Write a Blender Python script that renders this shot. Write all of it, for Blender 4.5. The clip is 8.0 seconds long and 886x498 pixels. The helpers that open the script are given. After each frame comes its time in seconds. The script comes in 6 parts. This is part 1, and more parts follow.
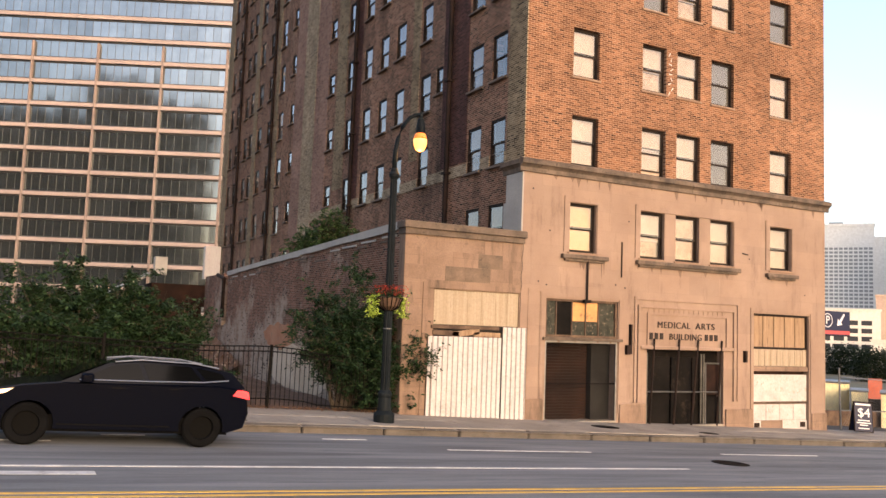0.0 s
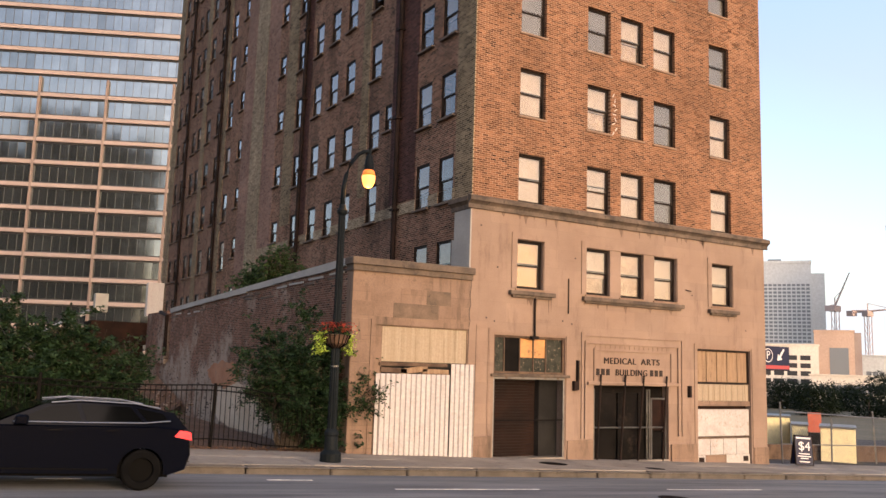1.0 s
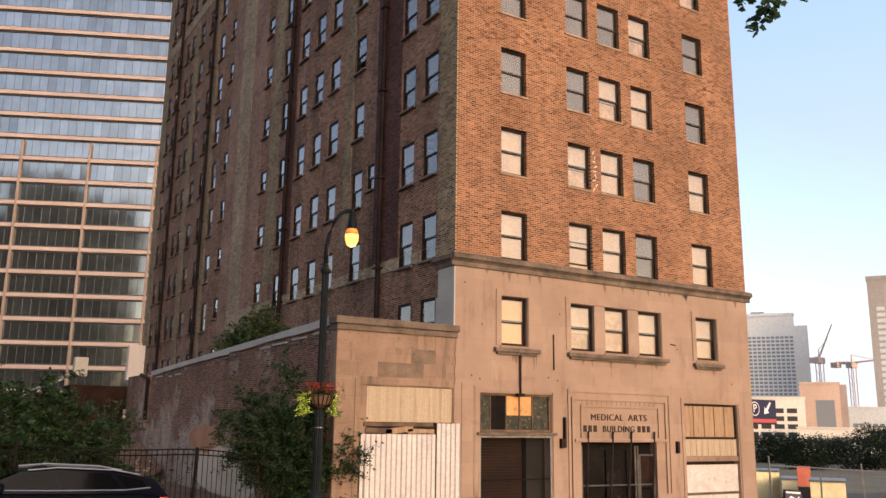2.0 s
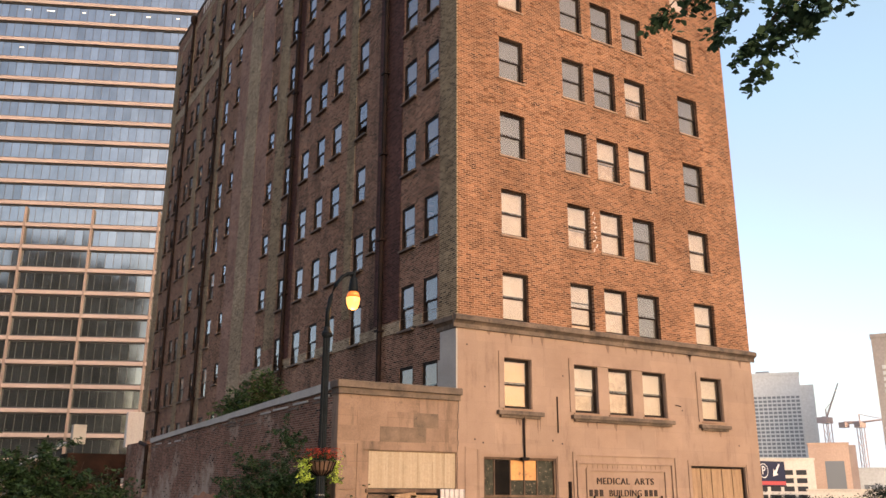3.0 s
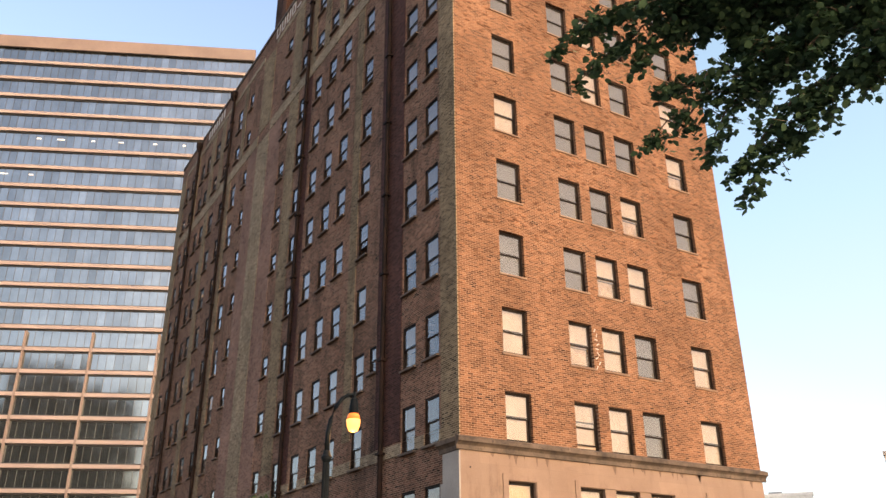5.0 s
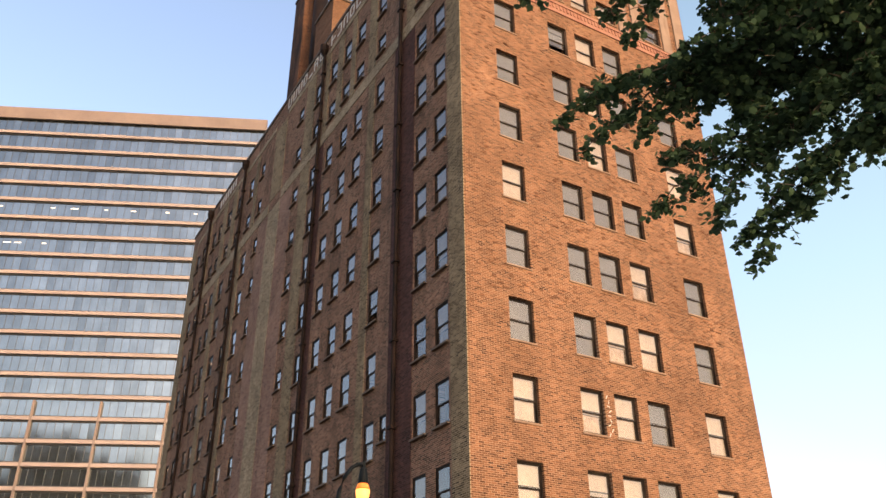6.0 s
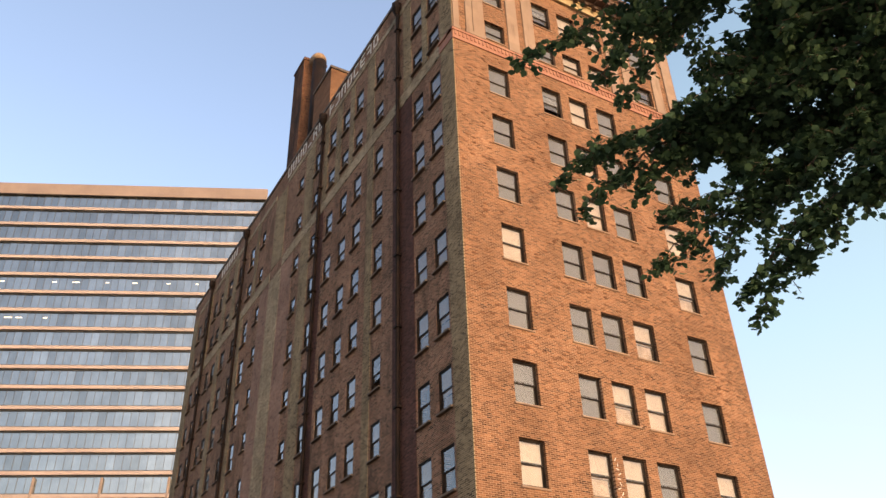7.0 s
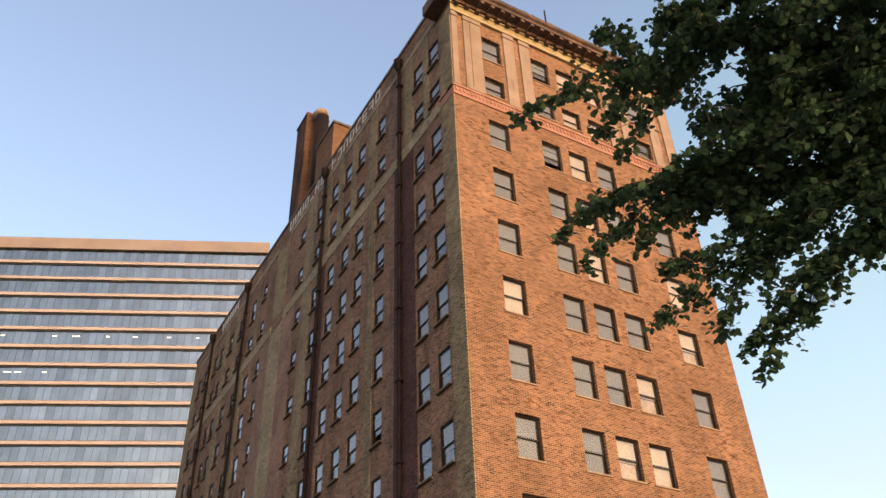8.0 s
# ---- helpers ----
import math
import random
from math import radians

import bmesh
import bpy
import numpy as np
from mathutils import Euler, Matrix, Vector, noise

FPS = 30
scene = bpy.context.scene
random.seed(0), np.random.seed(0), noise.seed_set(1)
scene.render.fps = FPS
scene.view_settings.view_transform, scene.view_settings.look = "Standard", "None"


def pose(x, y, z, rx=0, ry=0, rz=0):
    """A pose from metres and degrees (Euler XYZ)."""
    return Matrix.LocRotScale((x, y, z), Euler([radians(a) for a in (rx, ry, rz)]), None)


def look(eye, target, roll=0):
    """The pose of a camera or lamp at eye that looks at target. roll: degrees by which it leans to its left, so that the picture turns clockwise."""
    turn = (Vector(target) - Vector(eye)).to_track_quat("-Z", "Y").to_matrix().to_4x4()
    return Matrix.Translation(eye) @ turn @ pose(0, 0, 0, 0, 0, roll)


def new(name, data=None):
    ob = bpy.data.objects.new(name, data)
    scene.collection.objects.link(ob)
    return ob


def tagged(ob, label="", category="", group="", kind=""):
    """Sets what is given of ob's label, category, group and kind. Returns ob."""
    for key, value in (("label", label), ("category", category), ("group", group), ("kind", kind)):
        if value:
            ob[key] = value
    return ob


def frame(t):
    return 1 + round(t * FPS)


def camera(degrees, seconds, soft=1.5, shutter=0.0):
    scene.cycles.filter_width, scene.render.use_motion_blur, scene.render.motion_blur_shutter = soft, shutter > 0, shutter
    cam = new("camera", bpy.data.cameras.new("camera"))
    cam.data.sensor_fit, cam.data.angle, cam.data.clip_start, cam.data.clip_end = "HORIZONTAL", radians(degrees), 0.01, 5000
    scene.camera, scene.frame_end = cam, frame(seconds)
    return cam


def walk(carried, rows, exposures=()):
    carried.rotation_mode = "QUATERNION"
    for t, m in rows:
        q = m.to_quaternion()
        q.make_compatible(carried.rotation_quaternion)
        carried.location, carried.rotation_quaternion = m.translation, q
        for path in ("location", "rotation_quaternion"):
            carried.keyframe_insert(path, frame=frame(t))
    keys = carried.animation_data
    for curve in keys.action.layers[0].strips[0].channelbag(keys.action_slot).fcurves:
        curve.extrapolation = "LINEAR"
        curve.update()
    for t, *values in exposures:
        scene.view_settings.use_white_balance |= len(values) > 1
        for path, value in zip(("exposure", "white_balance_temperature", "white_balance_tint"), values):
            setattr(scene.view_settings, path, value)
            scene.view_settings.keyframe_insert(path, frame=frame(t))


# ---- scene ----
EYE = Vector((-13.70, -21.5, 2.95))
LENS = 55.68
cam = camera(LENS, 8.0)
# seconds, yaw (to the left of +y), pitch, roll
TURNS = [
    (0.0, -27.096, 5.291, 2.136), (0.5, -29.132, 6.267, 2.197), (1.0, -30.567, 7.905, 1.796), (1.5, -31.337, 9.758, 1.19),
    (2.0, -31.607, 11.86, 0.801), (3.5, -31.482, 18.069, -0.004), (4.0, -31.748, 19.955, -0.309), (4.5, -31.776, 22.037, -0.508),
    (6.0, -30.77, 28.701, -0.523), (6.5, -30.668, 30.98, -1.337), (7.0, -30.793, 33.058, -2.04), (7.5, -30.822, 35.045, -2.282),
    (8.0, -30.832, 36.666, -2.211),
]
EXPOSURES = [(0.0, 1.76, 6550, 20), (0.5, 1.62, 6550, 20), (1.0, 1.48, 6600, 22), (2.0, 1.44, 6600, 22), (4.0, 1.62, 6650, 20), (6.0, 1.68, 6950, 19), (8.0, 1.62, 7200, 18)]
walk(cam, [(t, pose(EYE.x, EYE.y, EYE.z, 90 + p, 0, y) @ pose(0, 0, 0, 0, 0, r)) for t, y, p, r in TURNS], EXPOSURES)

# ---- light ----
SUN_FROM = Vector((0.06, -1.0, 0.27)).normalized()
world = bpy.data.worlds.new("dusk_sky")
scene.world = world
world.use_nodes = True
wn = world.node_tree
sky = wn.nodes.new("ShaderNodeTexSky")
sky.sky_type = "NISHITA"
sky.sun_disc = False
sky.sun_elevation = math.asin(SUN_FROM.z)
sky.sun_rotation = math.atan2(SUN_FROM.x, SUN_FROM.y)
sky.air_density, sky.dust_density, sky.ozone_density = 1.0, 3.0, 0.7
# pale haze all round the horizon
where = wn.nodes.new("ShaderNodeTexCoord")
height_of = wn.nodes.new("ShaderNodeSeparateXYZ")
wn.links.new(where.outputs["Generated"], height_of.inputs[0])
haze = wn.nodes.new("ShaderNodeValToRGB")
haze.color_ramp.elements[0].position, haze.color_ramp.elements[0].color = 0.0, (1.0, 1.0, 1.0, 1)
haze.color_ramp.elements[1].position, haze.color_ramp.elements[1].color = 0.95, (0.12, 0.22, 0.32, 1)
middle = haze.color_ramp.elements.new(0.42)
middle.color = (0.54, 0.74, 0.84, 1)
wn.links.new(height_of.outputs[2], haze.inputs[0])
scaled = wn.nodes.new("ShaderNodeMix")
scaled.data_type, scaled.blend_type = "RGBA", "MULTIPLY"
scaled.inputs[0].default_value, scaled.inputs[7].default_value = 1.0, (2.4, 2.65, 2.65, 1)
wn.links.new(haze.outputs[0], scaled.inputs[6])
both_skies = wn.nodes.new("ShaderNodeMix")
both_skies.data_type, both_skies.blend_type = "RGBA", "LIGHTEN"
both_skies.inputs[0].default_value = 1.0
wn.links.new(sky.outputs[0], both_skies.inputs[6])
wn.links.new(scaled.outputs[2], both_skies.inputs[7])
wn.links.new(both_skies.outputs[2], wn.nodes["Background"].inputs[0])
wn.nodes["Background"].inputs[1].default_value = 0.15
sun = new("sun", bpy.data.lights.new("sun", "SUN"))
sun.data.energy, sun.data.angle, sun.data.color = 0.07, radians(14), (1.0, 0.50, 0.29)
sun.matrix_world = look(SUN_FROM * 50, (0, 0, 0))


# ---- materials ----
def nodes_of(name):
    m = bpy.data.materials.new(name)
    m.use_nodes = True
    t = m.node_tree
    return m, t.nodes, t.links, t.nodes["Principled BSDF"]


def ramp(nd, stops):
    r = nd.new("ShaderNodeValToRGB")
    while len(r.color_ramp.elements) < len(stops):
        r.color_ramp.elements.new(0.5)
    for e, (at, col) in zip(r.color_ramp.elements, stops):
        e.position, e.color = at, (*col, 1)
    return r


def noise_tex(nd, ln, vec, scale, detail=4, rough=0.6):
    n = nd.new("ShaderNodeTexNoise")
    n.inputs["Scale"].default_value, n.inputs["Detail"].default_value, n.inputs["Roughness"].default_value = scale, detail, rough
    ln.new(vec, n.inputs["Vector"])
    return n.outputs["Fac"]


def mixed(nd, ln, kind, fac, a, b):
    x = nd.new("ShaderNodeMix")
    x.data_type, x.blend_type = "RGBA", kind
    for sock, v in ((x.inputs[0], fac), (x.inputs[6], a), (x.inputs[7], b)):
        if isinstance(v, (int, float)):
            sock.default_value = v
        elif isinstance(v, tuple):
            sock.default_value = (*v, 1)
        else:
            ln.new(v, sock)
    return x.outputs[2]


def bumped(nd, ln, bs, height, strength, dist):
    b = nd.new("ShaderNodeBump")
    b.inputs["Strength"].default_value, b.inputs["Distance"].default_value = strength, dist
    ln.new(height, b.inputs["Height"])
    ln.new(b.outputs[0], bs.inputs["Normal"])


def surface(name, c1, c2, rough=0.8, big=0.6, fine=25.0, bump=0.3, metal=0.0, stain=None, streak=False, island=0.0, coat=0.0, fine_streak=1.0, stretch=None):
    """A worn surface: two colours at two scales, a stain with ragged edges, fine relief."""
    m, nd, ln, bs = nodes_of(name)
    pos = nd.new("ShaderNodeNewGeometry").outputs["Position"]
    if streak or stretch:
        mp = nd.new("ShaderNodeMapping")
        mp.inputs["Scale"].default_value = stretch or (3.0 * fine_streak, 3.0 * fine_streak, 0.35)
        ln.new(pos, mp.inputs[0])
        wide = noise_tex(nd, ln, mp.outputs[0], big * 1.5, 5)
    else:
        wide = noise_tex(nd, ln, pos, big, 5)
    grain = noise_tex(nd, ln, pos, fine, 6, 0.7)
    col = mixed(nd, ln, "MIX", ramp_out(nd, ln, wide, 0.35, 0.68), c1, c2)
    g = ramp(nd, [(0.25, (0.72, 0.72, 0.72)), (0.75, (1.15, 1.15, 1.15))])
    ln.new(grain, g.inputs[0])
    col = mixed(nd, ln, "MULTIPLY", 0.8, col, g.outputs[0])
    if stain:
        s = noise_tex(nd, ln, mp.outputs[0] if fine_streak > 1 or stretch else pos, big * 2.7, 8, 0.72)
        col = mixed(nd, ln, "MIX", ramp_out(nd, ln, s, 0.56, 0.7), col, stain)
    if island:
        rnd = nd.new("ShaderNodeNewGeometry").outputs["Random Per Island"]
        r = ramp(nd, [(0.0, (1 - island,) * 3), (1.0, (1 + island,) * 3)])
        ln.new(rnd, r.inputs[0])
        col = mixed(nd, ln, "MULTIPLY", 1.0, col, r.outputs[0])
    ln.new(col, bs.inputs["Base Color"])
    rr = ramp(nd, [(0.2, (max(rough - 0.12, 0.03),) * 3), (0.8, (min(rough + 0.1, 1),) * 3)])
    ln.new(grain, rr.inputs[0])
    ln.new(rr.outputs[0], bs.inputs["Roughness"])
    bs.inputs["Metallic"].default_value = metal
    bs.inputs["Coat Weight"].default_value = coat
    bs.inputs["Specular IOR Level"].default_value = 0.5 if rough < 0.55 else 0.25 * min(1.0, 0.15 + max(c2) / 0.15)
    if bump:
        bumped(nd, ln, bs, grain, bump, 0.02)
    return m


def ramp_out(nd, ln, fac, lo, hi):
    r = ramp(nd, [(lo, (0, 0, 0)), (hi, (1, 1, 1))])
    ln.new(fac, r.inputs[0])
    return r.outputs[0]


def brickwork(name, axis, a, b, mortar, dark, dark_from=0.93, soot=(0.05, 0.04, 0.035), soot_at=(0.6, 0.8), paint=None):
    """Brick courses of 0.068 m with their own tone each, rare burnt bricks, painted shadow lines and ragged sooty
    patches.
    """
    m, nd, ln, bs = nodes_of(name)
    pos = nd.new("ShaderNodeNewGeometry").outputs["Position"]
    sep = nd.new("ShaderNodeSeparateXYZ")
    com = nd.new("ShaderNodeCombineXYZ")
    ln.new(pos, sep.inputs[0])
    ln.new(sep.outputs["XYZ".index(axis)], com.inputs[0])
    ln.new(sep.outputs[2], com.inputs[1])

    def courses(c1, c2, mo):
        t = nd.new("ShaderNodeTexBrick")
        t.inputs["Scale"].default_value = 1.0
        t.inputs["Brick Width"].default_value, t.inputs["Row Height"].default_value = 0.212, 0.0677
        t.inputs["Mortar Size"].default_value, t.inputs["Mortar Smooth"].default_value = 0.0095, 0.6
        for k, v in (("Color1", c1), ("Color2", c2), ("Mortar", mo)):
            t.inputs[k].default_value = (*v, 1)
        ln.new(com.outputs[0], t.inputs["Vector"])
        return t

    base = courses(a, b, mortar)
    tone = courses((0, 0, 0), (1, 1, 1), (0, 0, 0))
    col = base.outputs["Color"]
    wide = noise_tex(nd, ln, pos, 0.35, 5)
    shade = ramp(nd, [(0.3, (0.70, 0.68, 0.66)), (0.7, (1.22, 1.20, 1.18))])
    ln.new(wide, shade.inputs[0])
    col = mixed(nd, ln, "MULTIPLY", 0.9, col, shade.outputs[0])
    # thin dark rows paint the shadow lines of projecting bricks
    flat = nd.new("ShaderNodeMapping")
    flat.inputs["Scale"].default_value = (1.6, 1.6, 9.0)
    ln.new(pos, flat.inputs[0])
    lines = ramp(nd, [(0.34, (0.62, 0.60, 0.58)), (0.46, (1.0, 1.0, 1.0)), (0.62, (1.0, 1.0, 1.0)), (0.74, (1.22, 1.2, 1.18))])
    ln.new(noise_tex(nd, ln, flat.outputs[0], 1.0, 6, 0.7), lines.inputs[0])
    col = mixed(nd, ln, "MULTIPLY", 0.85, col, lines.outputs[0])
    if paint:
        low = ramp(nd, [(0.0, (0.16, 0.16, 0.16)), (1.0, (0.0, 0.0, 0.0))])
        reach = nd.new("ShaderNodeMath")
        reach.operation = "MULTIPLY"
        reach.inputs[1].default_value = 0.2
        ln.new(sep.outputs[2], reach.inputs[0])
        ln.new(reach.outputs[0], low.inputs[0])
        more = nd.new("ShaderNodeMath")
        ln.new(noise_tex(nd, ln, pos, 0.45, 8, 0.72), more.inputs[0])
        ln.new(low.outputs[0], more.inputs[1])
        col = mixed(nd, ln, "MIX", ramp_out(nd, ln, more.outputs[0], 0.54, 0.66), col, paint)
    burnt = ramp_out(nd, ln, tone.outputs["Color"], dark_from, min(dark_from + 0.02, 1.0))
    clump = ramp_out(nd, ln, noise_tex(nd, ln, pos, 1.3, 4), 0.42, 0.6)
    both = nd.new("ShaderNodeMath")
    both.operation = "MULTIPLY"
    ln.new(burnt, both.inputs[0])
    ln.new(clump, both.inputs[1])
    col = mixed(nd, ln, "MIX", both.outputs[0], col, dark)
    mp = nd.new("ShaderNodeMapping")
    mp.inputs["Scale"].default_value = (1.0, 1.0, 0.3)
    ln.new(pos, mp.inputs[0])
    grime = noise_tex(nd, ln, mp.outputs[0], 0.55, 7, 0.68)
    col = mixed(nd, ln, "MIX", ramp_out(nd, ln, grime, *soot_at), col, soot)
    ln.new(col, bs.inputs["Base Color"])
    bs.inputs["Roughness"].default_value, bs.inputs["Specular IOR Level"].default_value = 0.9, 0.1
    inv = nd.new("ShaderNodeMath")
    inv.operation = "MULTIPLY_ADD"
    inv.inputs[1].default_value, inv.inputs[2].default_value = -1.0, 1.0
    ln.new(base.outputs["Fac"], inv.inputs[0])
    add = nd.new("ShaderNodeMath")
    add.operation = "MULTIPLY_ADD"
    add.inputs[1].default_value = 0.5
    ln.new(noise_tex(nd, ln, pos, 45.0, 4), add.inputs[0])
    ln.new(inv.outputs[0], add.inputs[2])
    bumped(nd, ln, bs, add.outputs[0], 0.55, 0.012)
    return m


def limestone(name, pale, deep, dirt, dirt_at, joint=0.75):
    """Ashlar facing: blocks of slightly different tone, fine joints, drawn-out dirt and rusty wash."""
    m, nd, ln, bs = nodes_of(name)
    pos = nd.new("ShaderNodeNewGeometry").outputs["Position"]
    sep, com = nd.new("ShaderNodeSeparateXYZ"), nd.new("ShaderNodeCombineXYZ")
    ln.new(pos, sep.inputs[0])
    ln.new(sep.outputs[0], com.inputs[0])
    ln.new(sep.outputs[2], com.inputs[1])
    t = nd.new("ShaderNodeTexBrick")
    for k, v in (("Scale", 1.0), ("Brick Width", 1.35), ("Row Height", 0.62), ("Mortar Size", 0.006), ("Mortar Smooth", 0.3)):
        t.inputs[k].default_value = v
    t.inputs["Color1"].default_value, t.inputs["Color2"].default_value = (0.93, 0.93, 0.93, 1), (1.05, 1.04, 1.03, 1)
    t.inputs["Mortar"].default_value = (joint, joint, joint, 1)
    ln.new(com.outputs[0], t.inputs["Vector"])
    col = mixed(nd, ln, "MIX", ramp_out(nd, ln, noise_tex(nd, ln, pos, 0.45, 6, 0.62), 0.34, 0.66), pale, deep)
    col = mixed(nd, ln, "MULTIPLY", 1.0, col, t.outputs["Color"])
    mp = nd.new("ShaderNodeMapping")
    mp.inputs["Scale"].default_value = (2.2, 2.2, 0.45)
    ln.new(pos, mp.inputs[0])
    col = mixed(nd, ln, "MIX", ramp_out(nd, ln, noise_tex(nd, ln, mp.outputs[0], 0.9, 8, 0.72), *dirt_at), col, dirt)
    flat = nd.new("ShaderNodeMapping")
    flat.inputs["Scale"].default_value = (0.5, 0.5, 2.6)
    ln.new(pos, flat.inputs[0])
    col = mixed(nd, ln, "MIX", ramp_out(nd, ln, noise_tex(nd, ln, flat.outputs[0], 1.1, 7, 0.7), 0.62, 0.86), col, dirt)
    grain = noise_tex(nd, ln, pos, 22.0, 6, 0.7)
    g = ramp(nd, [(0.25, (0.86, 0.86, 0.86)), (0.75, (1.08, 1.08, 1.08))])
    ln.new(grain, g.inputs[0])
    col = mixed(nd, ln, "MULTIPLY", 0.9, col, g.outputs[0])
    ln.new(col, bs.inputs["Base Color"])
    bs.inputs["Roughness"].default_value, bs.inputs["Specular IOR Level"].default_value = 0.88, 0.25
    bumped(nd, ln, bs, grain, 0.2, 0.02)
    return m


def plain(name, c, rough=0.5, metal=0.0, spec=0.5):
    m, nd, ln, bs = nodes_of(name)
    bs.inputs["Base Color"].default_value = (*c, 1)
    bs.inputs["Roughness"].default_value, bs.inputs["Metallic"].default_value = rough, metal
    bs.inputs["Specular IOR Level"].default_value = spec
    return m


def glass(name, tint=(0.85, 0.88, 0.88), dust=0.12, ior=1.5):
    """A thin dusty pane: clear to the eye, glossy at grazing angles."""
    m, nd, ln, bs = nodes_of(name)
    out = nd["Material Output"]
    tr, gl, df = nd.new("ShaderNodeBsdfTransparent"), nd.new("ShaderNodeBsdfGlossy"), nd.new("ShaderNodeBsdfDiffuse")
    tr.inputs[0].default_value = (*tint, 1)
    gl.inputs["Roughness"].default_value = 0.03
    df.inputs[0].default_value = (0.5, 0.47, 0.43, 1)
    fr = nd.new("ShaderNodeFresnel")
    fr.inputs[0].default_value = ior
    pos = nd.new("ShaderNodeNewGeometry").outputs["Position"]
    d = nd.new("ShaderNodeMath")
    d.operation = "MULTIPLY"
    d.inputs[1].default_value = dust * 2
    ln.new(noise_tex(nd, ln, pos, 2.5, 5), d.inputs[0])
    m1, m2 = nd.new("ShaderNodeMixShader"), nd.new("ShaderNodeMixShader")
    ln.new(d.outputs[0], m1.inputs[0])
    ln.new(tr.outputs[0], m1.inputs[1])
    ln.new(df.outputs[0], m1.inputs[2])
    ln.new(fr.outputs[0], m2.inputs[0])
    ln.new(m1.outputs[0], m2.inputs[1])
    ln.new(gl.outputs[0], m2.inputs[2])
    ln.new(m2.outputs[0], out.inputs[0])
    return m


def glow(name, c, power):
    m, nd, ln, bs = nodes_of(name)
    bs.inputs["Base Color"].default_value = (*c, 1)
    bs.inputs["Emission Color"].default_value = (*c, 1)
    bs.inputs["Emission Strength"].default_value = power
    return m


def leafy(name, a, b, back=0.3):
    """Leaves: each its own green, a little light coming through."""
    m, nd, ln, bs = nodes_of(name)
    rnd = nd.new("ShaderNodeNewGeometry").outputs["Random Per Island"]
    r = ramp(nd, [(0.0, a), (1.0, b)])
    ln.new(rnd, r.inputs[0])
    ln.new(r.outputs[0], bs.inputs["Base Color"])
    bs.inputs["Roughness"].default_value = 0.65
    bs.inputs["Specular IOR Level"].default_value = 0.2
    tl = nd.new("ShaderNodeBsdfTranslucent")
    ln.new(r.outputs[0], tl.inputs[0])
    mx = nd.new("ShaderNodeMixShader")
    mx.inputs[0].default_value = back
    ln.new(bs.outputs[0], mx.inputs[1])
    ln.new(tl.outputs[0], mx.inputs[2])
    ln.new(mx.outputs[0], nd["Material Output"].inputs[0])
    return m


M_BRICK_F = brickwork("tan_face_brick", "X", (0.078, 0.035, 0.018), (0.236, 0.114, 0.061), (0.315, 0.212, 0.150), (0.034, 0.015, 0.009), 0.83, (0.080, 0.040, 0.025), (0.60, 0.88))
M_BRICK_S = brickwork("red_common_brick", "Y", (0.056, 0.030, 0.021), (0.245, 0.126, 0.086), (0.33, 0.24, 0.175), (0.012, 0.008, 0.006), 0.76, (0.022, 0.015, 0.012), (0.53, 0.76))
M_BRICK_L = brickwork("olive_tan_brick", "Y", (0.072, 0.052, 0.031), (0.26, 0.195, 0.12), (0.35, 0.285, 0.20), (0.016, 0.012, 0.008), 0.76, (0.038, 0.028, 0.020), (0.54, 0.80))
M_BRICK_A = brickwork("whitewashed_old_brick", "Y", (0.075, 0.033, 0.023), (0.20, 0.098, 0.068), (0.23, 0.185, 0.145), (0.022, 0.014, 0.012), 0.80, (0.04, 0.03, 0.024), (0.56, 0.78), paint=(0.27, 0.215, 0.175))
M_LIME = limestone("weathered_limestone", (0.200, 0.137, 0.102), (0.246, 0.175, 0.135), (0.118, 0.080, 0.058), (0.54, 0.77), 0.88)
M_LIME_D = limestone("sooty_limestone", (0.145, 0.096, 0.068), (0.215, 0.146, 0.106), (0.068, 0.050, 0.037), (0.50, 0.72), 0.75)
M_SOOT = surface("soot_dark_stone", (0.055, 0.043, 0.035), (0.15, 0.112, 0.084), 0.9, 1.6, 22, 0.3, stain=(0.035, 0.027, 0.022))
M_STUCCO = surface("grey_cement_render", (0.27, 0.26, 0.245), (0.34, 0.325, 0.30), 0.9, 0.8, 30, 0.2)
M_TERRA = surface("orange_terracotta", (0.235, 0.098, 0.062), (0.30, 0.148, 0.098), 0.7, 1.5, 25, 0.2)
M_CORN = surface("rusty_cornice_metal", (0.05, 0.032, 0.024), (0.12, 0.07, 0.05), 0.75, 1.6, 20, 0.4, stain=(0.26, 0.11, 0.06))
M_FRIEZE = surface("mossy_painted_frieze", (0.27, 0.20, 0.11), (0.36, 0.27, 0.155), 0.75, 2.0, 18, 0.3, stain=(0.14, 0.13, 0.06))
M_FRAME = surface("dark_brown_window_paint", (0.010, 0.007, 0.006), (0.026, 0.018, 0.014), 0.6, 2.0, 30, 0.1)
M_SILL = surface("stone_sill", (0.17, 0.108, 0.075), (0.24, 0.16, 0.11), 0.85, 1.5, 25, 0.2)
# flank sills, a darker tone than the front ones
M_SILL_S = surface("dark_stone_sill", (0.085, 0.062, 0.048), (0.13, 0.098, 0.074), 0.85, 1.5, 25, 0.2)
M_GLASS = glass("window_glass", ior=1.7)
M_GLASS_S = glass("old_wavy_window_glass", ior=1.95)
M_BRICK_K = brickwork("soot_black_brick", "Y", (0.034, 0.016, 0.014), (0.098, 0.044, 0.037), (0.088, 0.057, 0.050), (0.018, 0.011, 0.010), 0.82, (0.024, 0.014, 0.013), (0.55, 0.80))
